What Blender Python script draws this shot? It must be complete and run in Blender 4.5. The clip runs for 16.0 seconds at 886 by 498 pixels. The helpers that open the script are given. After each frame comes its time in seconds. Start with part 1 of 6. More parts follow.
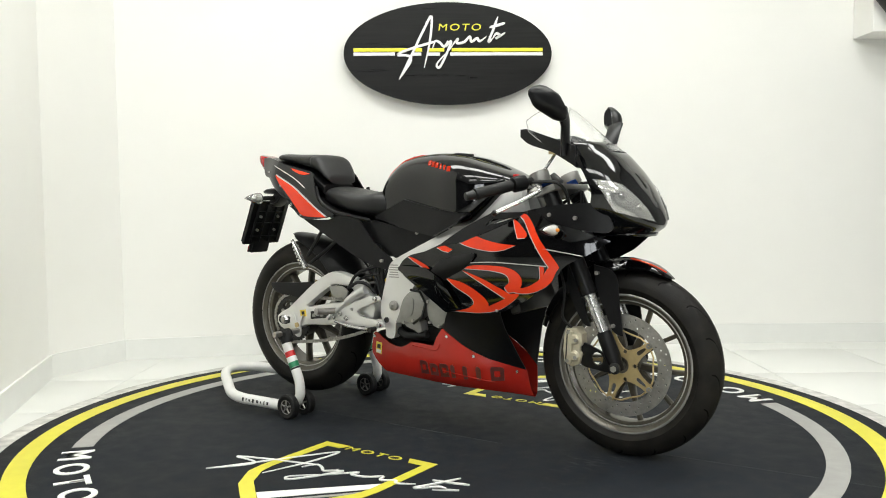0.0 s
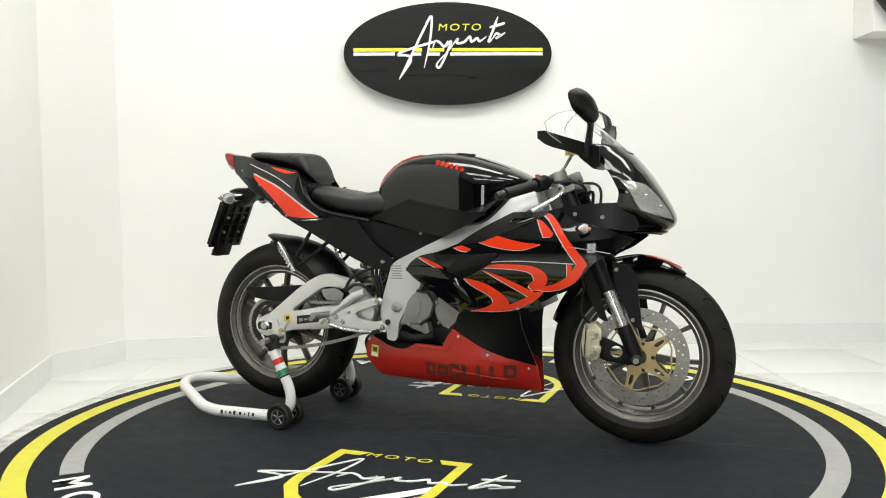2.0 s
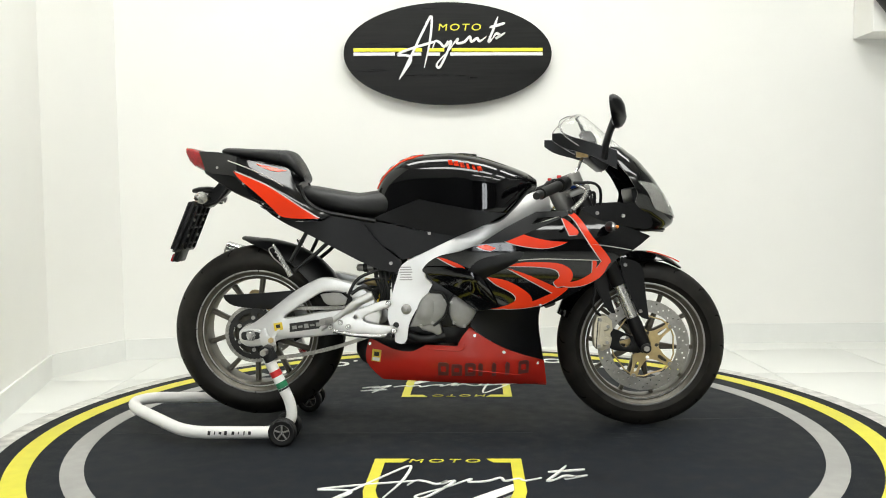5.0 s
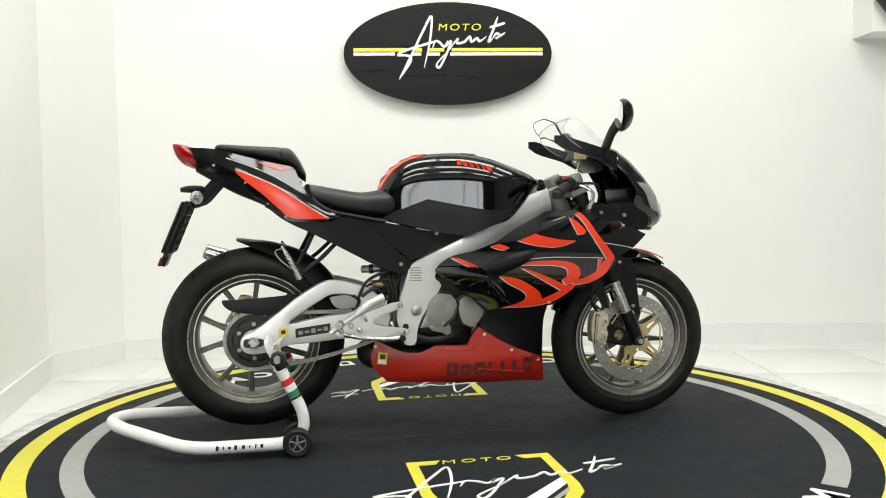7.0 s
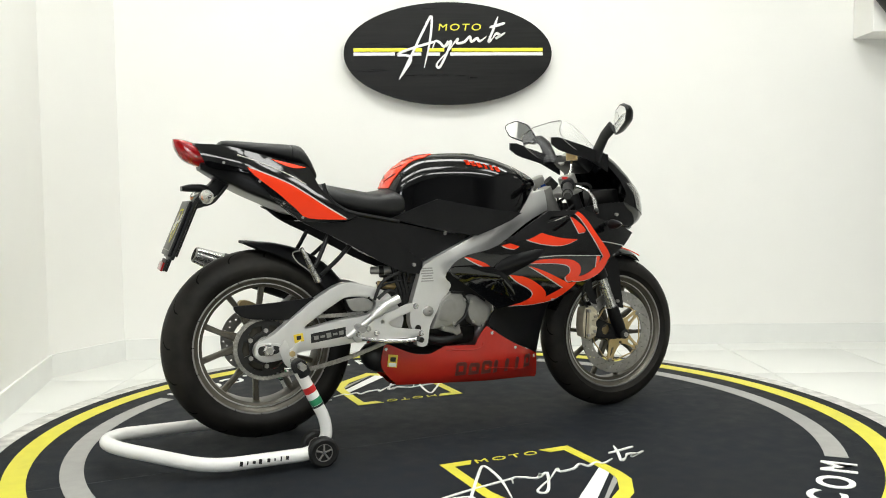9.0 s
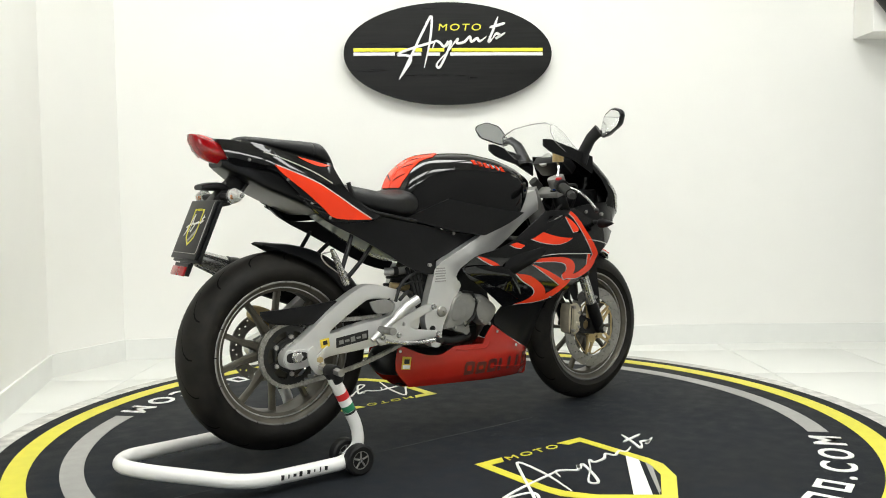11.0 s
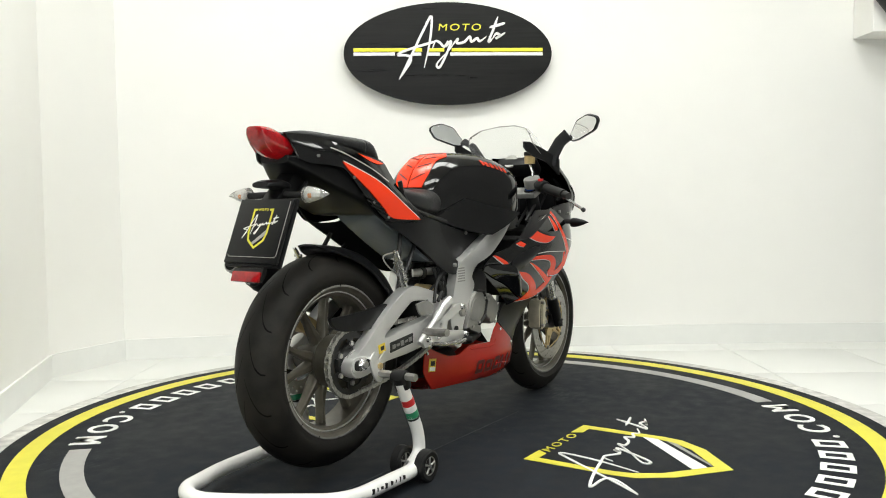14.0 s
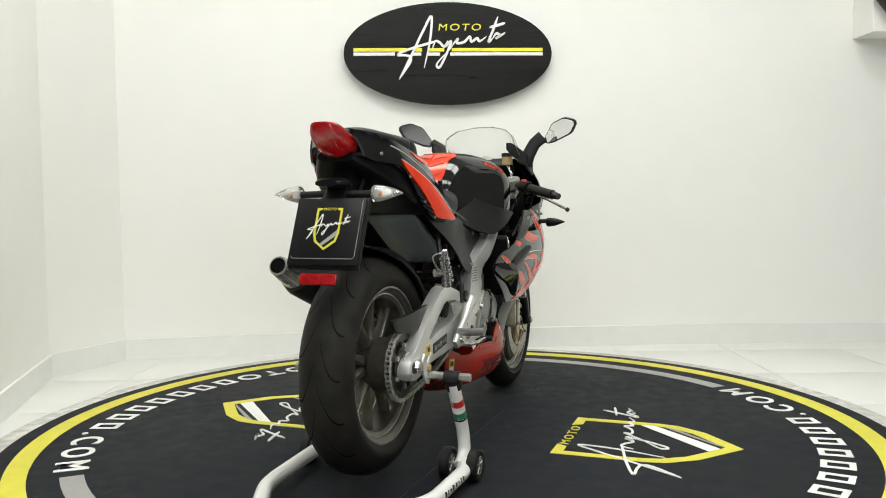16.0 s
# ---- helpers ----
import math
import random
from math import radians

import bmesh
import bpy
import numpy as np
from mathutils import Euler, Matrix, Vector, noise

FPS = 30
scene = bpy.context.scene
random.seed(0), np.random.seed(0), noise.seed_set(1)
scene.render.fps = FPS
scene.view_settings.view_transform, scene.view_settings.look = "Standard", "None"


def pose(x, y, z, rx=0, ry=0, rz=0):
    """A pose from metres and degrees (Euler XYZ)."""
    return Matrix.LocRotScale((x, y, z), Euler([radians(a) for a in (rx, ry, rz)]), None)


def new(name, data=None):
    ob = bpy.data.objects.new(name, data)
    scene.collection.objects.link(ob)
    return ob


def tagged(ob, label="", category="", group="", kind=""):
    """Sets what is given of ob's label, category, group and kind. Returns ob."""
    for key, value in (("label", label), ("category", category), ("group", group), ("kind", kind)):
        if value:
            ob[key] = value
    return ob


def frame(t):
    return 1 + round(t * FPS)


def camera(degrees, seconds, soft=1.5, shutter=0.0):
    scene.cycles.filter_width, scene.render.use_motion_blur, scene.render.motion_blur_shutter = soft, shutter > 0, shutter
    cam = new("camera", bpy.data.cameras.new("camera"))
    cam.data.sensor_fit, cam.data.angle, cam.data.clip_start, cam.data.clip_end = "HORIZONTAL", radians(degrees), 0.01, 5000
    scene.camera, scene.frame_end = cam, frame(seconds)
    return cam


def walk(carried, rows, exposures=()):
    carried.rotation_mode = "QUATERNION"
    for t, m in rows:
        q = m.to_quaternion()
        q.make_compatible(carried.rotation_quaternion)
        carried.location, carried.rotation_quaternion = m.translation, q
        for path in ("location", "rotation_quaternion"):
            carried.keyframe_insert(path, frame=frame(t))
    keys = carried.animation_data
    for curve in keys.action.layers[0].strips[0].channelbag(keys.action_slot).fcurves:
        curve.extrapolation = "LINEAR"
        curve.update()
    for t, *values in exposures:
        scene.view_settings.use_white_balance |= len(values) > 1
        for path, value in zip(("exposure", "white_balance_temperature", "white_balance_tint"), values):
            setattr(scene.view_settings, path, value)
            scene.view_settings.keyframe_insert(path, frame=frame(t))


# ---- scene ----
from mathutils import geometry
from mathutils.bvhtree import BVHTree

# camera: stands still
cam = camera(56.3, 16.0, soft=1.0)
EYE = Vector((-0.012, -2.941, 0.7975))
CAM_POSE = Matrix.Translation(EYE) @ pose(0, 0, 0, 90 - 3.249, 0, 0.31) @ pose(0, 0, 0, 0, 0, -0.688)
walk(cam, [(0.0, CAM_POSE), (16.0, CAM_POSE)], [(0.0, 0.0), (14.5, 0.0), (15.5, -0.12), (16.0, -0.2)])

# light: a closed showroom lit by ceiling panels, white in view, darkened out of view
world = bpy.data.worlds.new("world")
scene.world = world
world.use_nodes = True
world.node_tree.nodes["Background"].inputs[0].default_value = (0.9, 0.93, 1.0, 1)
world.node_tree.nodes["Background"].inputs[1].default_value = 0.1
CEILING = 3.1
PANELS = [(-0.75, 0.1), (0.45, 0.1), (1.75, 0.1), (-0.9, -1.9), (0.35, -1.9), (1.8, -1.9), (-1.1, -3.9), (0.35, -3.9), (1.8, -3.9)]
for px, py in PANELS:
    lamp = bpy.data.lights.new("panel_light", "AREA")
    lamp.shape, lamp.size, lamp.size_y, lamp.energy, lamp.color = "RECTANGLE", 1.15, 0.55, 14.2, (0.965, 1.0, 0.962)
    new("panel_light", lamp).matrix_world = pose(px, py, CEILING - 0.05)


# ---- materials ----
def mat(name, color, rough=0.5, metal=0.0, grain=0.0, scale=40.0, bump=0.0, bump_scale=200.0, coat=0.0, rough_var=0.0, spec=0.5, ior=1.5, trans=0.0, stretch=None):
    m = bpy.data.materials.new(name)
    m.use_nodes = True
    nt = m.node_tree
    b = nt.nodes["Principled BSDF"]
    b.inputs["Base Color"].default_value = (*color, 1)
    b.inputs["Roughness"].default_value = rough
    b.inputs["Metallic"].default_value = metal
    b.inputs["Coat Weight"].default_value = coat
    b.inputs["Coat Roughness"].default_value = 0.03
    b.inputs["Specular IOR Level"].default_value = spec
    b.inputs["IOR"].default_value = ior
    b.inputs["Transmission Weight"].default_value = trans
    tex = nt.nodes.new("ShaderNodeTexCoord")
    if grain > 0 or rough_var > 0:
        n1 = nt.nodes.new("ShaderNodeTexNoise")
        n1.inputs["Scale"].default_value = scale
        n1.inputs["Detail"].default_value = 6
        n2 = nt.nodes.new("ShaderNodeTexNoise")
        n2.inputs["Scale"].default_value = scale / 9
        n2.inputs["Detail"].default_value = 4
        where = tex.outputs["Object"]
        if stretch:
            drawn = nt.nodes.new("ShaderNodeMapping")
            drawn.inputs["Scale"].default_value = stretch
            nt.links.new(where, drawn.inputs["Vector"])
            where = drawn.outputs["Vector"]
        for n in (n1, n2):
            nt.links.new(where, n.inputs["Vector"])
        mx = nt.nodes.new("ShaderNodeMath")
        mx.operation = "MULTIPLY"
        nt.links.new(n1.outputs["Fac"], mx.inputs[0])
        nt.links.new(n2.outputs["Fac"], mx.inputs[1])
        if grain > 0:
            ramp = nt.nodes.new("ShaderNodeMapRange")
            ramp.inputs["From Min"].default_value, ramp.inputs["From Max"].default_value = 0.1, 0.42
            ramp.inputs["To Min"].default_value, ramp.inputs["To Max"].default_value = 1 - grain, 1 + grain
            nt.links.new(mx.outputs[0], ramp.inputs["Value"])
            mul = nt.nodes.new("ShaderNodeVectorMath")
            mul.operation = "SCALE"
            mul.inputs[0].default_value = color
            nt.links.new(ramp.outputs[0], mul.inputs["Scale"])
            nt.links.new(mul.outputs[0], b.inputs["Base Color"])
        if rough_var > 0:
            rr = nt.nodes.new("ShaderNodeMapRange")
            rr.inputs["From Min"].default_value, rr.inputs["From Max"].default_value = 0.1, 0.42
            rr.inputs["To Min"].default_value, rr.inputs["To Max"].default_value = max(0.02, rough - rough_var), rough + rough_var
            nt.links.new(mx.outputs[0], rr.inputs["Value"])
            nt.links.new(rr.outputs[0], b.inputs["Roughness"])
    if bump > 0:
        nb = nt.nodes.new("ShaderNodeTexNoise")
        nb.inputs["Scale"].default_value = bump_scale
        nb.inputs["Detail"].default_value = 3
        nt.links.new(tex.outputs["Object"], nb.inputs["Vector"])
        bp = nt.nodes.new("ShaderNodeBump")
        bp.inputs["Strength"].default_value = bump
        bp.inputs["Distance"].default_value = 0.001
        nt.links.new(nb.outputs["Fac"], bp.inputs["Height"])
        nt.links.new(bp.outputs["Normal"], b.inputs["Normal"])
    return m


M_WALL = mat("wall_paint", (0.80, 0.795, 0.76), 0.65, grain=0.012, scale=6, bump=0.12, bump_scale=90)
# dark tone for unseen surfaces, so that black gloss reflects little light
M_FAR = mat("unseen_surround_dark", (0.10, 0.10, 0.10), 0.7, grain=0.2, scale=4)
# grey set for the reflections on the bike's flank, not a known wall paint
M_SIDE = mat("unseen_side_wall_grey", (0.20, 0.20, 0.198), 0.7, grain=0.15, scale=4)
M_BASE = mat("baseboard_paint", (0.74, 0.745, 0.715), 0.4, grain=0.03, scale=12)
M_TILE = mat("floor_tile", (0.70, 0.705, 0.67), 0.30, grain=0.012, scale=8, rough_var=0.015, spec=0.4)
M_GROUT = mat("grout", (0.5, 0.5, 0.47), 0.8, grain=0.1)
M_CEIL = mat("ceiling_paint", (0.8, 0.8, 0.78), 0.8, grain=0.02)
M_RUG = mat("turntable_rubber", (0.0090, 0.0112, 0.0148), 0.75, grain=0.5, scale=16, bump=0.35, bump_scale=420, rough_var=0.15, spec=0.18)
nt = M_RUG.node_tree
bsdf = nt.nodes["Principled BSDF"]
base_link = bsdf.inputs["Base Color"].links[0].from_socket
coord = nt.nodes.new("ShaderNodeTexCoord")
stretch = nt.nodes.new("ShaderNodeMapping")
stretch.inputs["Scale"].default_value = (1.0, 3.0, 1.0)
nt.links.new(coord.outputs["Object"], stretch.inputs["Vector"])
speck = nt.nodes.new("ShaderNodeTexNoise")
speck.inputs["Scale"].default_value, speck.inputs["Detail"].default_value = 22, 8
nt.links.new(stretch.outputs["Vector"], speck.inputs["Vector"])
area = nt.nodes.new("ShaderNodeTexNoise")
area.inputs["Scale"].default_value, area.inputs["Detail"].default_value = 2.3, 3
nt.links.new(coord.outputs["Object"], area.inputs["Vector"])
prod = nt.nodes.new("ShaderNodeMath")
prod.operation = "MULTIPLY"
nt.links.new(speck.outputs["Fac"], prod.inputs[0])
nt.links.new(area.outputs["Fac"], prod.inputs[1])
cut = nt.nodes.new("ShaderNodeMapRange")
cut.inputs["From Min"].default_value, cut.inputs["From Max"].default_value = 0.37, 0.52
cut.inputs["To Min"].default_value, cut.inputs["To Max"].default_value = 0.0, 0.75
nt.links.new(prod.outputs[0], cut.inputs["Value"])
dust = nt.nodes.new("ShaderNodeMix")
dust.data_type = "RGBA"
dust.inputs["B"].default_value = (0.055, 0.057, 0.058, 1)
nt.links.new(cut.outputs[0], dust.inputs["Factor"])
nt.links.new(base_link, dust.inputs["A"])
nt.links.new(dust.outputs["Result"], bsdf.inputs["Base Color"])
M_YELLOW = mat("yellow_vinyl", (0.62, 0.57, 0.040), 0.5, grain=0.08, scale=20, bump=0.2, bump_scale=300)
M_GREYV = mat("grey_vinyl", (0.30, 0.295, 0.28), 0.5, grain=0.1, scale=24, bump=0.2, bump_scale=300)
M_WHITEV = mat("white_vinyl", (0.78, 0.78, 0.75), 0.45, grain=0.06, scale=30)
M_RIMRING = mat("worn_edge_paint", (0.50, 0.49, 0.46), 0.5, grain=0.55, scale=22, rough_var=0.2)
M_SIGN = mat("sign_black_wood", (0.0062, 0.0062, 0.0058), 0.42, grain=0.75, scale=9, rough_var=0.2, bump=0.15, bump_scale=60, spec=0.2, stretch=(0.5, 1, 9))
M_SIGNW = mat("sign_white", (0.82, 0.82, 0.8), 0.4, grain=0.02)
M_SIGNY = mat("sign_yellow", (0.8, 0.74, 0.04), 0.4, grain=0.02)
M_BLACK = mat("black_gloss_paint", (0.0016, 0.0016, 0.0019), 0.06, grain=0.2, scale=8, spec=0.5)
M_SATIN = mat("black_satin_plastic", (0.0045, 0.0045, 0.005), 0.36, grain=0.25, scale=60, spec=0.24)
M_MATT = mat("black_matt_plastic", (0.0055, 0.0055, 0.006), 0.40, grain=0.3, scale=50, rough_var=0.05, spec=0.24)
M_UNDER = mat("black_moulded_plastic", (0.004, 0.004, 0.0044), 0.32, grain=0.2, scale=60, spec=0.14)
M_SEAT = mat("seat_vinyl", (0.008, 0.008, 0.0085), 0.42, grain=0.25, scale=70, bump=0.4, bump_scale=900, rough_var=0.08, spec=0.4)
M_RED = mat("red_decal", (0.76, 0.040, 0.008), 0.2, grain=0.05, scale=20)
M_BELLY = mat("red_belly_paint", (0.40, 0.018, 0.010), 0.26, grain=0.1, scale=16)
M_WLINE = mat("pale_pinstripe", (0.46, 0.44, 0.41), 0.3, coat=0.4)
M_ALU = mat("brushed_aluminium", (0.70, 0.695, 0.68), 0.36, 0.68, grain=0.04, scale=20)
M_CAST = mat("cast_aluminium", (0.27, 0.265, 0.25), 0.42, 0.5, grain=0.08, scale=60)
M_POLISH = mat("polished_metal", (0.56, 0.555, 0.54), 0.24, 0.85, grain=0.08, scale=60, rough_var=0.05)
M_CHAIN = mat("oily_chain_steel", (0.34, 0.33, 0.30), 0.38, 0.5, grain=0.45, scale=160)
M_STEEL = mat("dull_steel", (0.36, 0.35, 0.33), 0.42, 0.75, grain=0.25, scale=60)
M_DARKM = mat("dark_metal", (0.016, 0.016, 0.015), 0.42, 0.3, grain=0.35, scale=50)
M_GOLD = mat("gold_anodised", (0.52, 0.40, 0.20), 0.38, 0.6, grain=0.14, scale=40)
M_CALIPER = mat("pale_gold_caliper", (0.60, 0.55, 0.42), 0.38, 0.5, grain=0.18, scale=50)
M_WHEEL = mat("champagne_grey_wheel_paint", (0.105, 0.095, 0.074), 0.36, 0.4, grain=0.2, scale=30, coat=0.15)
M_RUBJ = mat("dusty_joint", (0.045, 0.047, 0.05), 0.8, grain=0.6, scale=30)
M_HUB = mat("dark_bronze_hub", (0.050, 0.045, 0.033), 0.45, 0.4, grain=0.3, scale=40)
M_TYRE = mat("tyre_rubber", (0.0105, 0.0094, 0.0078), 0.58, grain=0.85, scale=20, bump=0.3, bump_scale=400, rough_var=0.14, spec=0.2)
M_GROOVE = mat("tyre_groove", (0.002, 0.002, 0.002), 0.9, spec=0.1)
M_DISC = mat("brake_disc_steel", (0.34, 0.33, 0.31), 0.36, 0.75, grain=0.2, scale=80, rough_var=0.08)
M_LAMP = mat("red_lamp_lens", (0.30, 0.003, 0.005), 0.10, coat=0.35, grain=0.45, scale=110)
M_CLEAR = mat("clear_lens", (0.86, 0.86, 0.84), 0.05, trans=0.85, ior=1.45)
M_LENS = mat("silvered_clear_lens", (0.72, 0.71, 0.68), 0.12, 0.3, grain=0.35, scale=240, coat=1.0)
M_REFL = mat("lamp_reflector", (0.46, 0.46, 0.44), 0.10, 0.95, grain=0.3, scale=24, bump=0.35, bump_scale=14)
M_AMBER = mat("amber_bulb", (0.75, 0.25, 0.03), 0.3)
M_SCREEN = mat("clear_screen", (0.975, 0.98, 0.975), 0.03, trans=0.97, ior=1.12)
M_MIRROR = mat("mirror_glass", (0.85, 0.86, 0.86), 0.03, 1.0)
M_STANDW = mat("white_powder_coat", (0.78, 0.775, 0.75), 0.3, grain=0.04, scale=30, coat=0.2)
M_RUBBER = mat("black_rubber", (0.007, 0.007, 0.007), 0.55, grain=0.25, scale=60, spec=0.35)
M_GREEN = mat("green_sticker", (0.02, 0.22, 0.10), 0.4)
M_REDST = mat("red_sticker", (0.55, 0.02, 0.02), 0.4)
M_YELST = mat("yellow_sticker", (0.75, 0.55, 0.05), 0.35)
M_BLUE = mat("blue_anodised", (0.03, 0.08, 0.35), 0.3, 1.0)
M_FLUID = mat("amber_reservoir_plastic", (0.42, 0.30, 0.13), 0.35, grain=0.1)
M_FAINT = mat("faded_dark_print", (0.105, 0.026, 0.021), 0.32, grain=0.35, scale=40)
M_TAN = mat("black_print", (0.01, 0.01, 0.01), 0.4)
# grey-blue base colour stands for floor and wall light on glossy black plastic
M_SHEENPL = mat("plastic_with_painted_sheen", (0.13, 0.148, 0.16), 0.22, grain=0.05)
M_DIFF = bpy.data.materials.new("light_diffuser")
M_DIFF.use_nodes = True
M_DIFF.node_tree.nodes["Principled BSDF"].inputs["Emission Color"].default_value = (1, 0.98, 0.93, 1)
M_DIFF.node_tree.nodes["Principled BSDF"].inputs["Emission Strength"].default_value = 6.0

M_DAY = bpy.data.materials.new("daylit_pane")
M_DAY.use_nodes = True
M_DAY.node_tree.nodes["Principled BSDF"].inputs["Emission Color"].default_value = (0.93, 0.97, 1, 1)
M_DAY.node_tree.nodes["Principled BSDF"].inputs["Emission Strength"].default_value = 9.0


# ---- mesh helpers ----
def finish(bm, smooth=35):
    bmesh.ops.recalc_face_normals(bm, faces=bm.faces[:])
    lim = radians(smooth)
    for f in bm.faces:
        f.smooth = True
    for e in bm.edges:
        if len(e.link_faces) == 2 and e.link_faces[0].normal.length > 0 and e.link_faces[1].normal.length > 0 and e.calc_face_angle(0) > lim:
            e.smooth = False
    return bm


def part(name, bm, material, parent=None, label="", smooth=35):
    finish(bm, smooth)
    me = bpy.data.meshes.new(name)
    bm.to_mesh(me)
    bm.free()
    for m in (material if isinstance(material, (list, tuple)) else [material]):
        me.materials.append(m)
    ob = new(name, me)
    if parent:
        ob.parent = parent
    if label:
        tagged(ob, label)
    return ob


def thing(name, label, category, group="", kind=""):
    return tagged(new(name), label, category, group, kind)


def grow(bm, edges, width, segments=2):
    if width > 0:
        bmesh.ops.bevel(bm, geom=edges, offset=width, segments=segments, affect="EDGES", profile=0.6)


def box(size, m=Matrix(), bevel=0.0, bm=None):
    bm2 = bmesh.new()
    bmesh.ops.create_cube(bm2, size=1.0, matrix=Matrix.Diagonal((*size, 1)))
    grow(bm2, bm2.edges[:], bevel)
    bm2.transform(m)
    return merge(bm, bm2)


def merge(bm, extra):
    if bm is None:
        return extra
    me = bpy.data.meshes.new("tmp")
    extra.to_mesh(me)
    extra.free()
    bm.from_mesh(me)
    bpy.data.meshes.remove(me)
    return bm


def rod(a, b, r1, r2=None, seg=16, bm=None, bevel=0.0):
    a, b = Vector(a), Vector(b)
    bm2 = bmesh.new()
    bmesh.ops.create_cone(bm2, cap_ends=True, segments=seg, radius1=r1, radius2=r1 if r2 is None else r2, depth=(b - a).length)
    if bevel:
        grow(bm2, [e for e in bm2.edges if any(len(f.verts) > 4 for f in e.link_faces)], bevel)
    bm2.transform(Matrix.Translation((a + b) / 2) @ (b - a).to_track_quat("Z", "Y").to_matrix().to_4x4())
    return merge(bm, bm2)


def rounded(points, r=0.05, n=5):
    """A polyline in space with its inner corners rounded."""
    pts = [Vector(p) for p in points]
    out = [pts[0]]
    for a, b, c in zip(pts, pts[1:], pts[2:]):
        d1, d2 = a - b, c - b
        k = min(r, d1.length * 0.49, d2.length * 0.49)
        p, q = b + d1.normalized() * k, b + d2.normalized() * k
        for i in range(n + 1):
            u = i / n
            out.append(p * (1 - u) ** 2 + b * 2 * u * (1 - u) + q * u * u)
    return out + [pts[-1]]


def tube(points, r, seg=12, bm=None, squash=1.0, taper=None):
    pts = [Vector(p) for p in points]
    bm2 = bmesh.new()
    rings, up = [], None
    for i, p in enumerate(pts):
        d = (pts[min(i + 1, len(pts) - 1)] - pts[max(i - 1, 0)]).normalized()
        if up is None:
            up = Vector((0, 0, 1)) if abs(d.z) < 0.9 else Vector((1, 0, 0))
        s = d.cross(up).normalized()
        up = s.cross(d).normalized()
        rr = r * (taper[i] if taper else 1)
        rings.append([bm2.verts.new(p + (s * math.cos(a) + up * math.sin(a) * squash) * rr) for a in [2 * math.pi * k / seg for k in range(seg)]])
    for r1, r2 in zip(rings, rings[1:]):
        for k in range(seg):
            bm2.faces.new((r1[k], r1[(k + 1) % seg], r2[(k + 1) % seg], r2[k]))
    bm2.faces.new(rings[0][::-1])
    bm2.faces.new(rings[-1])
    return merge(bm, bm2)


def lathe(profile, seg=64, centre=(0, 0, 0), closed=True, bm=None):
    """Turns a profile of (y, r) about the y axis."""
    bm2 = bmesh.new()
    c = Vector(centre)
    rings = [[bm2.verts.new(c + Vector((r * math.cos(a), y, r * math.sin(a)))) for a in [2 * math.pi * k / seg for k in range(seg)]] for y, r in profile]
    pairs = list(zip(rings, rings[1:])) + ([(rings[-1], rings[0])] if closed else [])
    for r1, r2 in pairs:
        for k in range(seg):
            bm2.faces.new((r1[k], r1[(k + 1) % seg], r2[(k + 1) % seg], r2[k]))
    return merge(bm, bm2)


def spline(points, n=5, closed=True):
    """Catmull-Rom through 2D points; a point given twice stays a sharp corner."""
    p = [Vector(q) for q in points]
    m, out = len(p), []
    for i in range(m if closed else m - 1):
        if closed:
            a, b, c, d = p[i - 1], p[i], p[(i + 1) % m], p[(i + 2) % m]
        else:
            a, b, c, d = p[max(i - 1, 0)], p[i], p[i + 1], p[min(i + 2, m - 1)]
        if (b - c).length < 1e-6:
            continue
        for k in range(n):
            u = k / n
            out.append(0.5 * (2 * b + (c - a) * u + (2 * a - 5 * b + 4 * c - d) * u * u + (3 * b - a - 3 * c + d) * u ** 3))
    if not closed:
        out.append(p[-1])
    return [tuple(q) for q in out]


def inside(x, z, poly):
    c = False
    for (x1, z1), (x2, z2) in zip(poly, poly[1:] + poly[:1]):
        if (z1 > z) != (z2 > z) and x < (x2 - x1) * (z - z1) / (z2 - z1) + x1:
            c = not c
    return c


def fill2d(outline, holes=(), step=0.0):
    """Triangles of a flat outline with holes; step adds inner points for curved surfaces."""
    pts, edges = [], []
    for loop in (outline, *holes):
        k = len(pts)
        pts += [Vector(q[:2]) for q in loop]
        edges += [(k + i, k + (i + 1) % len(loop)) for i in range(len(loop))]
    if step:
        xs, zs = [q[0] for q in outline], [q[1] for q in outline]
        x = min(xs) + step / 2
        row = 0
        while x < max(xs):
            z = min(zs) + step / 2 * (1 + row % 2)
            while z < max(zs):
                if inside(x, z, list(outline)) and min((Vector((x, z)) - q).length for q in pts[:len(outline)]) > step * 0.4:
                    pts.append(Vector((x, z)))
                z += step
            x += step * 0.87
            row += 1
    vs, _, fs, _, _, _ = geometry.delaunay_2d_cdt(pts, edges, [], 1, 1e-5)
    good = []
    for f in fs:
        cx, cz = sum(vs[i].x for i in f) / len(f), sum(vs[i].y for i in f) / len(f)
        if inside(cx, cz, list(outline)) and not any(inside(cx, cz, list(h)) for h in holes):
            good.append(f)
    return vs, good


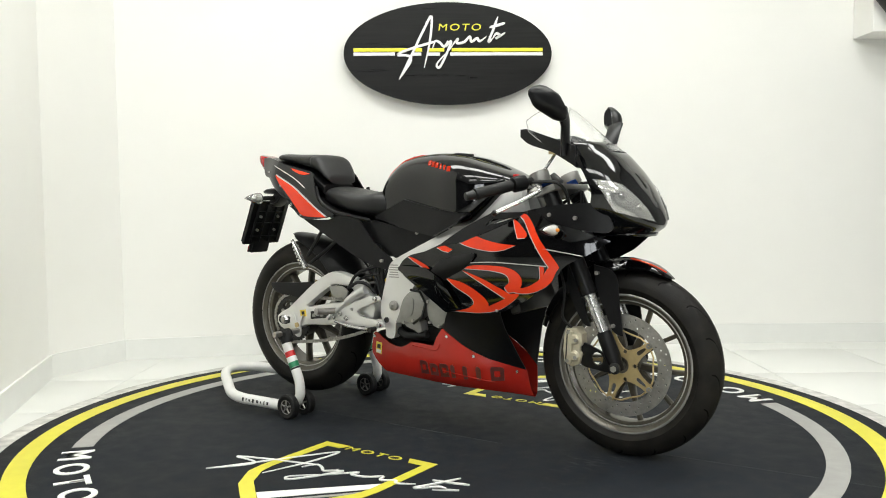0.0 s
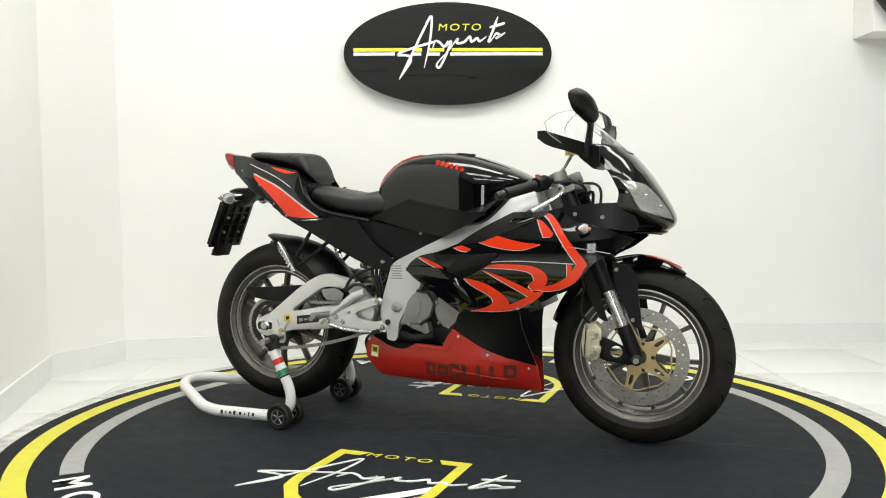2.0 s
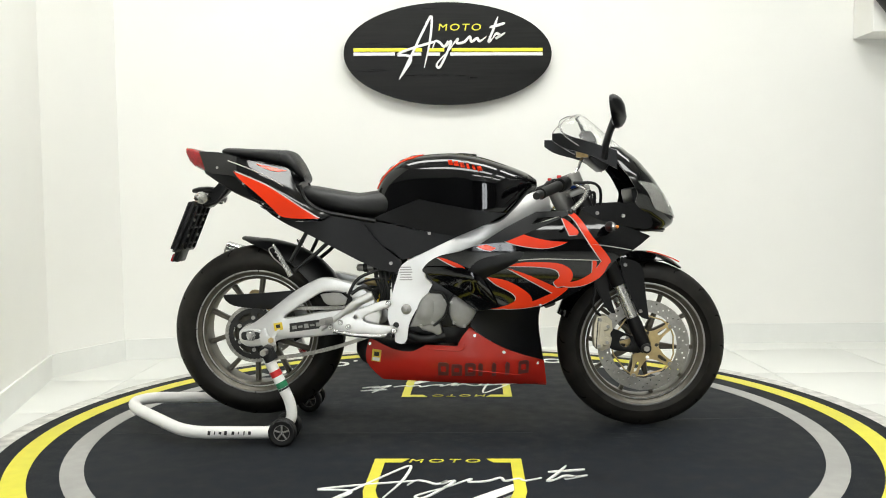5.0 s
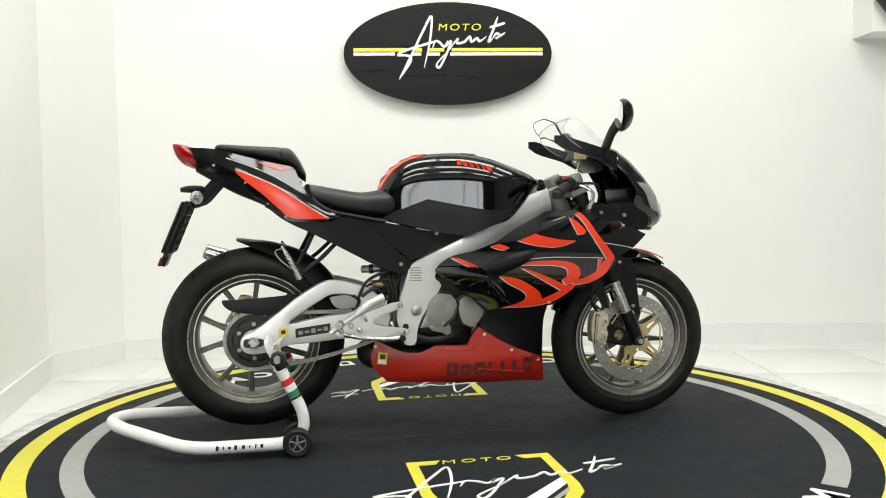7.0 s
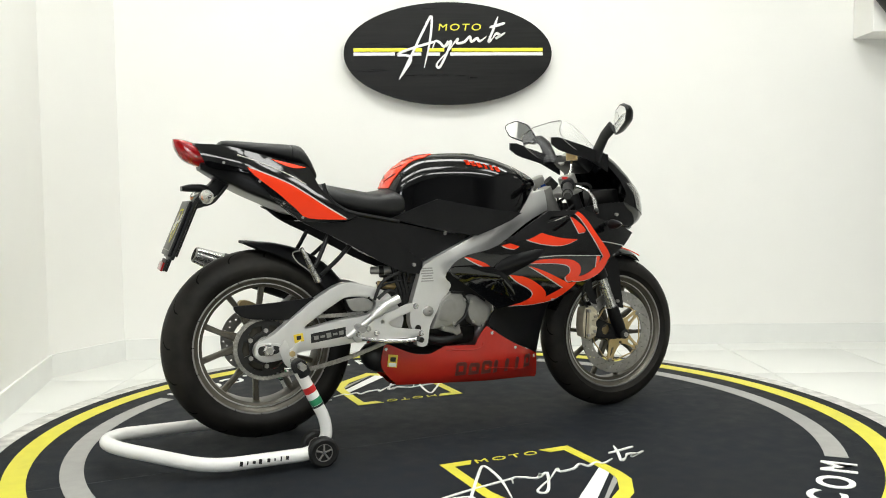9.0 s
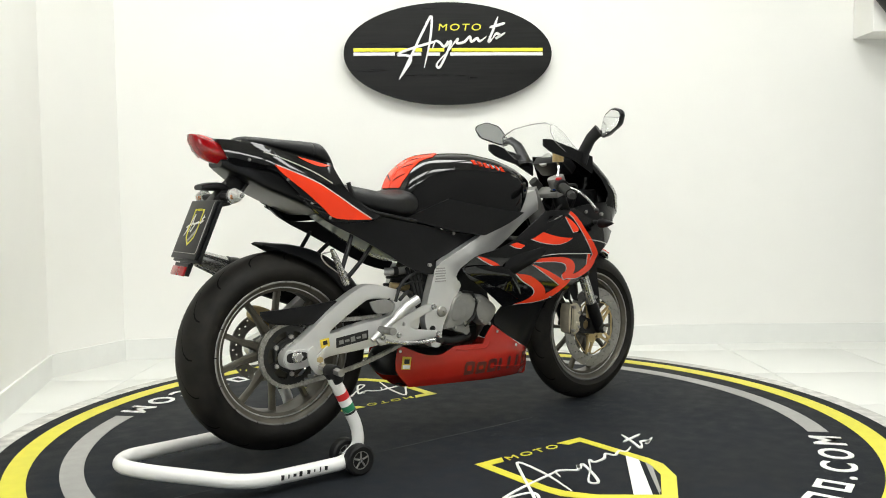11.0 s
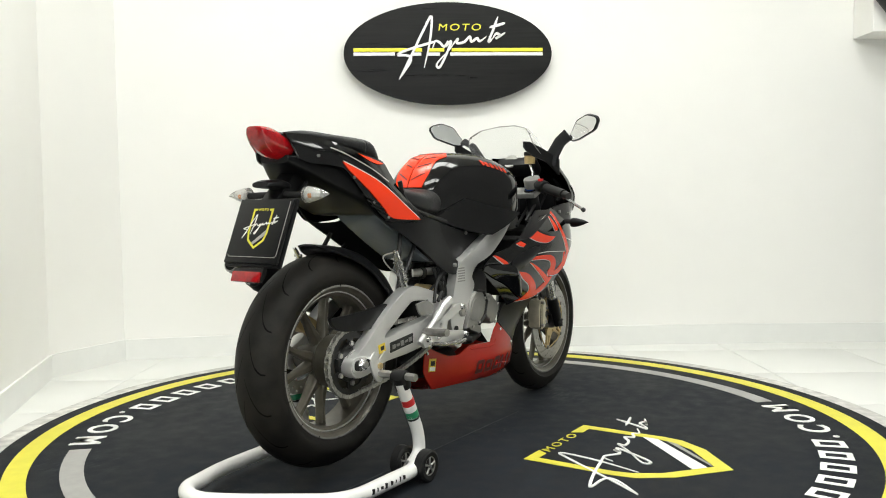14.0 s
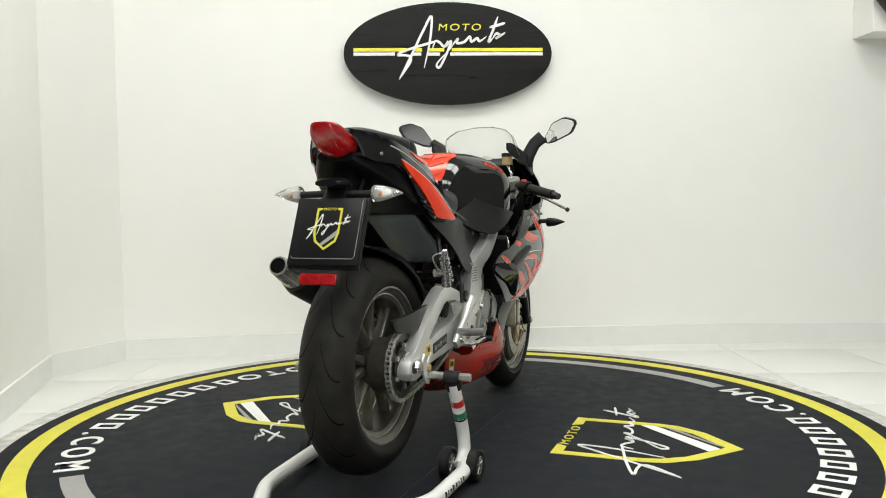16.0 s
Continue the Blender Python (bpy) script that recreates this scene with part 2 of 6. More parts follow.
def skin(outline, surf, thick, holes=(), step=0.03, lift=0.0):
    """A curved plate over an outline in (x, z): surf gives y of its outer face, thick goes inwards."""
    vs, fs = fill2d(outline, holes, step)
    bm = bmesh.new()
    outer, inner = [], []
    for v in vs:
        y = surf(v.x, v.y)
        s = 1 if y > 0 else -1
        outer.append(bm.verts.new((v.x, y + s * lift, v.y)))
        inner.append(bm.verts.new((v.x, y + s * (lift - thick), v.y)))
    count = {}
    for f in fs:
        bm.faces.new([outer[i] for i in f])
        bm.faces.new([inner[i] for i in reversed(f)])
        for a, b in zip(f, (*f[1:], f[0])):
            count[(a, b)] = 1
    for a, b in count:
        if (b, a) not in count:
            bm.faces.new((outer[b], outer[a], inner[a], inner[b]))
    loose = [v for v in bm.verts if not v.link_faces]
    bmesh.ops.delete(bm, geom=loose, context="VERTS")
    return bm


def plate(outline, y0, y1, holes=(), bevel=0.0):
    """A flat plate of an outline in (x, z) between two y."""
    bm = skin(outline, lambda x, z: y0, abs(y1 - y0), holes, 0.0)
    if bevel:
        bm.normal_update()
        grow(bm, [e for e in bm.edges if len(e.link_faces) == 2 and e.calc_face_angle(0) > 0.9], bevel, 2)
    return bm


def lerp(x, xs, ys):
    return float(np.interp(x, xs, ys))


def curve_at(x, xs, ys):
    """Smooth version of lerp, by averaging round x."""
    d = 0.02
    return sum(lerp(x + k * d, xs, ys) for k in (-2, -1, 0, 1, 2)) / 5


def loft(sections, seg=28, bm=None, fine=4, centre_y=0.0):
    """A closed body along x. Sections: x, half width, top z, bottom z, squareness of top and of bottom."""
    xs = [s[0] for s in sections]
    cols = list(zip(*sections))
    k = (len(sections) - 1) * fine
    bm2, rings = bmesh.new(), []
    for i in range(k + 1):
        u = i / fine
        j = min(int(u), len(sections) - 2)
        f = u - j
        a, b, c, d = (sections[max(j - 1, 0)], sections[j], sections[j + 1], sections[min(j + 2, len(sections) - 1)])
        v = [0.5 * (2 * q + (r - p) * f + (2 * p - 5 * q + 4 * r - s) * f * f + (3 * q - p - 3 * r + s) * f ** 3) for p, q, r, s in zip(a, b, c, d)]
        x, w, top, bot, nt, nb = v
        w = max(w, 0.002)
        mid = (top + bot) / 2
        ring = []
        for m in range(seg):
            t = 2 * math.pi * m / seg
            cs, sn = math.cos(t), math.sin(t)
            e = 2 / (nt if sn > 0 else nb)
            ring.append(bm2.verts.new((x, centre_y + w * math.copysign(abs(cs) ** e, cs), mid + (top - bot) / 2 * math.copysign(abs(sn) ** e, sn))))
        rings.append(ring)
    for r1, r2 in zip(rings, rings[1:]):
        for m in range(seg):
            bm2.faces.new((r1[m], r1[(m + 1) % seg], r2[(m + 1) % seg], r2[m]))
    bm2.faces.new(rings[0][::-1])
    bm2.faces.new(rings[-1])
    return merge(bm, bm2)


def flat(points, z0, thick=0.002, holes=()):
    """A thin flat piece on the floor, from an outline in (x, y)."""
    vs, fs = fill2d(points, holes)
    bm = bmesh.new()
    top = [bm.verts.new((v.x, v.y, z0 + thick)) for v in vs]
    bot = [bm.verts.new((v.x, v.y, z0)) for v in vs]
    seen = set()
    for f in fs:
        bm.faces.new([top[i] for i in f])
        seen |= {(a, b) for a, b in zip(f, (*f[1:], f[0]))}
    for a, b in seen:
        if (b, a) not in seen:
            bm.faces.new((top[b], top[a], bot[a], bot[b]))
    return bm


def stroke(points, width, n=6, taper=0.35):
    """The outline of a brush stroke along a 2D line."""
    line = [Vector(q) for q in spline(points, n, closed=False)]
    left, right = [], []
    for i, p in enumerate(line):
        d = (line[min(i + 1, len(line) - 1)] - line[max(i - 1, 0)]).normalized()
        u = i / (len(line) - 1)
        w = width / 2 * (taper + (1 - taper) * min(1, 6 * u, 6 * (1 - u)))
        left.append(p + Vector((-d.y, d.x)) * w)
        right.append(p - Vector((-d.y, d.x)) * w)
    return left, right


def ribbon(points, width, z0, thick, n=6, bm=None):
    left, right = stroke(points, width, n)
    bm2 = bmesh.new()
    rows = [[bm2.verts.new((q.x, q.y, z)) for q, z in ((a, z0), (a, z0 + thick), (b, z0 + thick), (b, z0))] for a, b in zip(left, right)]
    for r1, r2 in zip(rows, rows[1:]):
        for k in range(4):
            bm2.faces.new((r1[k], r1[(k + 1) % 4], r2[(k + 1) % 4], r2[k]))
    bm2.faces.new(rows[0])
    bm2.faces.new(rows[-1][::-1])
    return merge(bm, bm2)


def lettering(text, size, depth, m, shear=0.0, spacing=1.0, bold=0.0):
    """Raised letters as a bmesh, flat on the xy plane of the pose m."""
    cu = bpy.data.curves.new("letters", "FONT")
    cu.body, cu.size, cu.extrude, cu.align_x, cu.align_y, cu.shear, cu.space_character, cu.offset = text, size, depth / 2, "CENTER", "BOTTOM_BASELINE", shear, spacing, bold
    ob = new("letters", cu)
    me = bpy.data.meshes.new_from_object(ob.evaluated_get(bpy.context.evaluated_depsgraph_get()))
    bpy.data.objects.remove(ob)
    bm = bmesh.new()
    bm.from_mesh(me)
    bpy.data.meshes.remove(me)
    bpy.data.curves.remove(cu)
    bm.transform(m)
    return bm


# strokes of the white flourish of the emblem, in metres on the wall sign
FLOURISH = [
    [(-0.264, -0.136), (-0.219, -0.052), (-0.185, 0.015), (-0.13, 0.126), (-0.088, 0.195), (-0.097, 0.07), (-0.13, -0.075)],
    [(-0.262, -0.134), (-0.212, -0.06), (-0.200, -0.022), (-0.225, -0.010), (-0.272, -0.006), (-0.197, 0.026), (-0.085, 0.059), (-0.070, 0.066)],
    [(-0.085, 0.026), (-0.068, 0.065), (-0.045, 0.057), (-0.022, 0.036), (0.0, 0.064), (-0.012, 0.040), (0.016, 0.062), (-0.025, -0.035), (-0.051, -0.075), (-0.060, -0.052), (0.005, 0.018)],
    [(0.005, 0.018), (0.050, 0.078), (0.047, 0.054), (0.085, 0.060), (0.115, 0.088), (0.125, 0.062), (0.155, 0.080), (0.168, 0.064), (0.205, 0.088)],
    [(0.267, 0.193), (0.24, 0.12), (0.216, 0.062), (0.238, 0.078)],
    [(0.222, 0.137), (0.262, 0.147), (0.306, 0.160)],
    [(0.238, 0.078), (0.258, 0.104), (0.278, 0.094), (0.254, 0.078), (0.275, 0.090), (0.306, 0.109)],
]

# ---- the room ----
BASE = [(-1.72, -1.2), (-1.70, 0.10), (-1.90, 0.93), (-1.71, 1.36), (-0.70, 1.555), (1.30, 1.675), (2.97, 1.667)]
FLOOR_Z = -0.012


def wall_piece(name, a, b, z0, z1, thick, material, over=0.0):
    a, b = Vector((*a, 0)), Vector((*b, 0))
    d = (b - a).normalized()
    nrm = Vector((-d.y, d.x, 0))
    bm = bmesh.new()
    pts = [a - d * over, b + d * over, b + d * over + nrm * thick, a - d * over + nrm * thick]
    lo = [bm.verts.new((p.x, p.y, z0)) for p in pts]
    hi = [bm.verts.new((p.x, p.y, z1)) for p in pts]
    bm.faces.new(lo[::-1])
    bm.faces.new(hi)
    for k in range(4):
        bm.faces.new((lo[k], lo[(k + 1) % 4], hi[(k + 1) % 4], hi[k]))
    return tagged(part(name, bm, material), kind="structure")


def mitred(name, z0, z1, front, back, material, label):
    """One strip that follows the wall line round its corners, from front to back behind the line."""
    bm = bmesh.new()
    pts = [Vector(p) for p in BASE]
    rows = []
    for i, p in enumerate(pts):
        d1 = (p - pts[i - 1]).normalized() if i else (pts[1] - p).normalized()
        d2 = (pts[i + 1] - p).normalized() if i < len(pts) - 1 else d1
        n1, n2 = Vector((-d1.y, d1.x)), Vector((-d2.y, d2.x))
        n = (n1 + n2) / (1 + n1.dot(n2))
        f, k = p + n * front, p + n * back
        rows.append([bm.verts.new((q.x, q.y, z)) for q, z in ((f, z0), (f, z1), (k, z1), (k, z0))])
    for r1, r2 in zip(rows, rows[1:]):
        for k in range(4):
            bm.faces.new((r1[k], r1[(k + 1) % 4], r2[(k + 1) % 4], r2[k]))
    bm.faces.new(rows[0])
    bm.faces.new(rows[-1][::-1])
    return tagged(part(name, bm, material), label, kind="structure")


mitred("wall_north", FLOOR_Z - 0.1, CEILING, 0.0, 0.12, M_WALL, "white painted showroom wall with soft corners")
mitred("baseboard", FLOOR_Z, 0.098, -0.012, 0.0, M_BASE, "pale grey-white baseboard along the wall")
# added east wall, out of view: its grey tones the flank reflections
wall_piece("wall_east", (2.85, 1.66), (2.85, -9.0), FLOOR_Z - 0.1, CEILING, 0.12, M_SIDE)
# added walls outside the view, kept dark to deepen the bike's blacks
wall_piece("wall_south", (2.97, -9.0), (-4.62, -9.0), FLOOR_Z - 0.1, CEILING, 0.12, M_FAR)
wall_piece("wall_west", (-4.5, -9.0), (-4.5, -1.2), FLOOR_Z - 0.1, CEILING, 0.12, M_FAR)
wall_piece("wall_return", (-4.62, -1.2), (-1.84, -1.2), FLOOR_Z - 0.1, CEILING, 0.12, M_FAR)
tagged(part("ceiling", box((9.9, 11.2, 0.1), pose(0.25, -3.6, CEILING + 0.05)), M_CEIL), "white painted ceiling", kind="structure")
window = tagged(part("window_1", box((1.5, 0.06, 2.3), pose(-0.9, -8.96, 1.25), 0.01), M_FAR), "tall bright shop window", kind="structure")
for wx in (-0.36, 0.36):
    part("pane", box((0.66, 0.02, 2.15), pose(-0.9 + wx, -8.925, 1.25)), M_DAY, window)
tagged(part("beam", box((0.624, 0.212, CEILING - 1.661), pose(2.538, 1.561, (CEILING + 1.661) / 2), 0.004), M_WALL), "white boxed-in beam on the wall", kind="structure")
spot = thing("wall_spotlight", "dark metal spotlight body on the wall beam", "spotlight")
part("body", rod((2.20, 1.40, 1.911), (2.33, 1.40, 1.743), 0.05, 0.046, 24, bevel=0.006), M_DARKM, spot)
part("bracket", rod((2.27, 1.40, 1.85), (2.34, 1.456, 1.90), 0.012), M_DARKM, spot)

floor = tagged(part("floor", box((9.9, 11.2, 0.1), pose(0.25, -3.6, FLOOR_Z - 0.059)), M_GROUT), "white glossy tiled floor with fine joints", kind="structure")

# the round turntable and its ring
M_RING = 1.578


def annulus(r0, r1, z0, z1, a0=0.0, a1=360.0, seg=160):
    bm = bmesh.new()
    full = a1 - a0 >= 359.9
    n = max(8, int(seg * (a1 - a0) / 360))
    rows = []
    for i in range(n if full else n + 1):
        a = radians(a0 + (a1 - a0) * i / n)
        rows.append([bm.verts.new((r * math.cos(a), r * math.sin(a), z)) for r, z in ((r0, z0), (r0, z1), (r1, z1), (r1, z0))])
    for i in range(n):
        r1_, r2_ = rows[i], rows[(i + 1) % len(rows)]
        for k in range(4):
            bm.faces.new((r1_[k], r1_[(k + 1) % 4], r2_[(k + 1) % 4], r2_[k]))
    if not full:
        bm.faces.new(rows[0][::-1])
        bm.faces.new(rows[-1])
    return bm


tagged(part("turntable_edge", annulus(1.512, M_RING, FLOOR_Z, -0.004), M_RIMRING), "worn pale metal edge ring round the turntable", kind="structure")
turntable = tagged(part("turntable", lathe([(0.0, 0.001), (0.0, 1.500), (-0.003, 1.508), (-0.010, 1.508), (-0.010, 0.001)], 160), M_RUG), "round dark rubber-topped turntable with printed rings", "turntable")
turntable.data.transform(Matrix.Rotation(radians(90), 4, "X"))
part("yellow_ring", annulus(1.375, 1.443, 0.0, 0.0015), M_YELLOW, turntable, "yellow painted ring")
for a0 in (-44.3, 135.7):
    part("grey_arc", annulus(1.220, 1.287, 0.0, 0.0015, a0, a0 + 90.0), M_GREYV, turntable, "grey painted arc")


def ring_text(mid):
    """The words along the ring, read from outside; the trade name in the middle stays plain bars."""
    first, last = -43.6, 44.4
    widths = [0.125, 0.118, 0.09, 0.118] + [0.105] * 7 + [0.045, 0.105, 0.118, 0.125]
    total = sum(widths)
    pos = first
    for ch, w in zip("MOTO" + "|" * 7 + ".COM", widths):
        da = (last - first) * w / total
        a = mid + pos + da / 2
        m = pose(0, 0, 0, 0, 0, a + 90) @ pose(0, -1.302, 0.0012)
        if ch == "|":
            bm = flat([(-0.038, 0.0), (0.038, 0.0), (0.038, 0.098), (-0.038, 0.098)], 0.0, 0.0012, [[(-0.019, 0.019), (0.019, 0.019), (0.019, 0.079), (-0.019, 0.079)]])
            bm.transform(m)
            part("plain_bar", bm, M_WHITEV, turntable, "white plain bars")
        else:
            part("letter", lettering(ch, 0.140, 0.0022, m, bold=0.0022), M_WHITEV, turntable, "white painted letter")
        pos += da


ring_text(-90)
ring_text(90)


def floor_emblem(m):
    """The shield with its word, flourish and bands."""
    outer = [(-0.232, -0.41), (-0.232, -0.70), (-0.222, -0.765), (-0.16, -0.86), (-0.005, -0.985), (0.15, -0.86), (0.212, -0.765), (0.222, -0.70), (0.222, -0.41), (0.115, -0.41), (0.135, -0.445),
             (0.188, -0.445), (0.188, -0.69), (0.176, -0.745), (0.13, -0.82), (-0.005, -0.93), (-0.14, -0.82), (-0.186, -0.745), (-0.198, -0.69), (-0.198, -0.445), (-0.145, -0.445), (-0.125, -0.41)]
    bm = flat(outer, 0.0, 0.0014)
    bm.transform(m)
    part("shield_outline", bm, M_YELLOW, turntable, "yellow shield outline")
    part("word", lettering("MOTO", 0.046, 0.0018, m @ pose(-0.016, -0.446, 0.001) @ Matrix.Diagonal((1.35, 1, 1, 1)), shear=0.12, spacing=1.38), M_YELLOW, turntable, "yellow printed word")
    for name, pts, mm in (("white_band", [(0.187, -0.64), (0.187, -0.692), (-0.022, -0.914), (-0.062, -0.882)], M_WHITEV), ("grey_band", [(0.185, -0.718), (0.166, -0.762), (0.022, -0.906), (-0.007, -0.925)], M_GREYV)):
        bm = flat(pts, 0.0, 0.0014)
        bm.transform(m)
        part(name, bm, mm, turntable)
    for k, s in enumerate(FLOURISH):
        bm = ribbon([(x * 1.32, -0.68 + y * 1.03) for x, y in s], 0.0088, 0.0, 0.0024 + 0.0003 * k)
        bm.transform(m)
        part("flourish", bm, M_WHITEV, turntable, "white brush stroke")


floor_emblem(pose(0, 0, 0))
floor_emblem(pose(0, 0, 0, 0, 0, 180))

# the oval sign on the wall
SIGN = pose(0.003, 1.569, 1.590, 90, 0, 3.43)
oval = [(0.558 * math.cos(2 * math.pi * k / 96), 0.271 * math.sin(2 * math.pi * k / 96)) for k in range(96)]
bm = flat(oval, 0.0, 0.028)
bm.normal_update()
bm.transform(SIGN)
sign = tagged(part("wall_sign", bm, M_SIGN, smooth=50), "black oval wooden wall sign with raised emblem", "sign")
for name, y0, y1, mm in (("yellow_stripe", 0.004, 0.0225, M_SIGNY), ("white_stripe", -0.0175, -0.0005, M_SIGNW)):
    cuts = [(-0.505, -0.220), (-0.176, -0.140), (-0.108, -0.022), (0.018, 0.508)] if name == "yellow_stripe" else [(-0.505, -0.285), (-0.190, -0.145), (-0.112, -0.045), (0.010, 0.508)]
    for x0, x1 in cuts:
        part(name, box((x1 - x0, y1 - y0, 0.007), SIGN @ pose((x0 + x1) / 2, (y0 + y1) / 2 + 0.006, 0.0305), 0.001), mm, sign)
part("word", lettering("MOTO", 0.050, 0.006, SIGN @ pose(0.060, 0.122, 0.031) @ Matrix.Diagonal((1.35, 1, 1, 1)), shear=0.12, spacing=1.28), M_SIGNY, sign, "raised yellow word")
for k, s in enumerate(FLOURISH):
    bm = ribbon([(x, y) for x, y in s], 0.0125, 0.027, 0.009 + 0.0006 * k)
    bm.transform(SIGN)
    part("flourish", bm, M_SIGNW, sign, "raised white brush stroke")

for px, py in PANELS:
    fixture = thing("ceiling_light", "square white ceiling light panel, switched on", "ceiling light", "ceiling light panels")
    fixture.matrix_world = pose(px, py, CEILING)
    part("frame", box((1.22, 0.62, 0.03), pose(0, 0, -0.016), 0.004), M_CEIL, fixture)
    part("diffuser", box((1.16, 0.56, 0.008), pose(0, 0, -0.036)), M_DIFF, fixture)

# ---- the motorcycle: x forward, its right side at negative y ----
bike = thing("motorcycle", "black sport motorcycle with red graphics on a paddock stand", "motorcycle")
FW, RW = Vector((0.667, 0, 0.293)), Vector((-0.686, 0, 0.348))


def circle2(r, n, cx=0.0, cz=0.0, ph=0.0):
    return [(cx + r * math.cos(2 * math.pi * k / n + ph), cz + r * math.sin(2 * math.pi * k / n + ph)) for k in range(n)]


def both(name, make, material, parent, label="", sides=(-1, 1)):
    """The same part on the right (-1) and on the left (1) side."""
    return [part(name, make(s), material, parent, label) for s in sides]


def flip(bm, s):
    if s > 0:
        bm.transform(Matrix.Diagonal((1, -1, 1, 1)))
        bmesh.ops.reverse_faces(bm, faces=bm.faces[:])
    return bm


def tyre_profile(R, w, rim):
    h = w / 2
    half = [(0.0, R), (0.22 * h, R - 0.001), (0.45 * h, R - 0.006), (0.68 * h, R - 0.017), (0.86 * h, R - 0.031), (0.97 * h, R - 0.047), (h, R - 0.058), (0.97 * h, rim + 0.020), (0.85 * h, rim + 0.006), (0.76 * h, rim - 0.004)]
    return [(-y, r) for y, r in reversed(half[1:])] + half


def wheel(name, c, R, w, rim, label):
    q = w / 2 * 0.74
    prof = [(-q - 0.004, rim + 0.004), (-q - 0.006, rim - 0.001), (-q, rim - 0.006), (-q + 0.004, rim - 0.014), (-q + 0.012, rim - 0.018), (-q + 0.018, rim - 0.030), (-0.012, rim - 0.032),
            (0.012, rim - 0.032), (q - 0.018, rim - 0.030), (q - 0.012, rim - 0.018), (q - 0.004, rim - 0.014), (q, rim - 0.006), (q + 0.006, rim - 0.001), (q + 0.004, rim + 0.004), (0.0, rim - 0.022)]
    body = part(name, lathe(prof, 96, c), M_WHEEL, bike, label)
    tyre = part("tyre", lathe(tyre_profile(R, w, rim), 96, c), M_TYRE, body, "black worn road tyre")
    for sy in (-1, 1):
        part("rim_line", lathe([(sy * (q + 0.0045), rim + 0.0045), (sy * (q + 0.0068), rim + 0.001), (sy * (q + 0.0060), rim - 0.003), (sy * (q + 0.0035), rim + 0.001)], 96, c), M_CAST, body)
        part("rim_step", lathe([(sy * (q - 0.010), rim - 0.0162), (sy * (q - 0.0095), rim - 0.0195), (sy * (q - 0.014), rim - 0.0205), (sy * (q - 0.014), rim - 0.0175)], 96, c), M_ALU, body)
    # tread grooves, each a narrow sunken-looking curved strip that follows the crown
    prof_y = [y for y, r in tyre_profile(R, w, rim)]
    prof_r = [r for y, r in tyre_profile(R, w, rim)]
    bm = bmesh.new()
    for i in range(16):
        for s in (-1, 1):
            a0 = 2 * math.pi * (i + 0.25 * (s + 1)) / 16
            prev = None
            for k in range(9):
                u = k / 8
                y = s * w / 2 * (0.05 + 0.80 * u)
                a = a0 + (0.30 * u + 0.20 * math.sin(u * 2.6)) * (0.29 / R) * 0.9
                r = lerp(y, prof_y, prof_r) + 0.0006
                half = 0.0030 * (0.3 + 0.7 * math.sin(math.pi * (0.1 + 0.85 * u)))
                cur = [bm.verts.new(c + Vector(((r * math.cos(a + e)), y, r * math.sin(a + e)))) for e in (-half / r, half / r)]
                if prev:
                    bm.faces.new((prev[0], prev[1], cur[1], cur[0]))
                prev = cur
    tagged(part("tread_groove", bm, M_GROOVE, body), kind="stuff")
    return body


front_wheel = wheel("front_wheel", FW, 0.293, 0.112, 0.214, "champagne-grey five twin-spoke front wheel")
rear_wheel = wheel("rear_wheel", RW, 0.305, 0.152, 0.216, "champagne-grey five twin-spoke rear wheel")


def spokes(wheel_part, c, rim, root, tip, thick, phase):
    for i in range(5):
        for s in (-1, 1):
            a = radians(phase + 72 * i)
            a1, a2 = a + s * radians(13), a + s * radians(17.5)
            bm = bmesh.new()
            rows = []
            for r, aa, wd, th in ((0.032, a1 * 0.5 + a * 0.5, root, thick), (0.07, a1, root * 0.9, thick * 0.95), (0.13, (a1 + a2) / 2, tip, thick * 0.7), (rim - 0.028, a2, tip * 1.15, thick * 0.75)):
                d, n = Vector((math.cos(aa), 0, math.sin(aa))), Vector((-math.sin(aa), 0, math.cos(aa)))
                p = c + d * r
                rows.append([bm.verts.new(p + n * x * wd / 2 + Vector((0, y * th / 2, 0))) for x, y in ((-1, -0.6), (-0.6, -1), (0.6, -1), (1, -0.6), (1, 0.6), (0.6, 1), (-0.6, 1), (-1, 0.6))])
            for r1, r2 in zip(rows, rows[1:]):
                for k in range(8):
                    bm.faces.new((r1[k], r1[(k + 1) % 8], r2[(k + 1) % 8], r2[k]))
            bm.faces.new(rows[0])
            bm.faces.new(rows[-1][::-1])
            part("spoke", bm, M_WHEEL, wheel_part)


spokes(front_wheel, FW, 0.214, 0.026, 0.013, 0.030, 49)
spokes(rear_wheel, RW, 0.216, 0.032, 0.016, 0.040, 104)
part("hub", lathe([(-0.055, 0.012), (-0.055, 0.030), (-0.04, 0.036), (-0.03, 0.046), (0.03, 0.046), (0.04, 0.036), (0.055, 0.030), (0.055, 0.012)], 40, FW), M_WHEEL, front_wheel)
part("hub", lathe([(-0.085, 0.012), (-0.090, 0.060), (-0.088, 0.070), (-0.080, 0.076), (-0.032, 0.076), (-0.022, 0.068), (0.0, 0.058), (0.03, 0.050), (0.06, 0.040), (0.085, 0.034), (0.085, 0.012)], 40, RW), M_HUB, rear_wheel)


def disc_holes(c, r_list, n, hr):
    out = []
    for j, r in enumerate(r_list):
        for k in range(n):
            a = 2 * math.pi * (k + j / len(r_list)) / n
            out.append(circle2(hr, 7, c.x + r * math.cos(a), c.z + r * math.sin(a)))
    return out


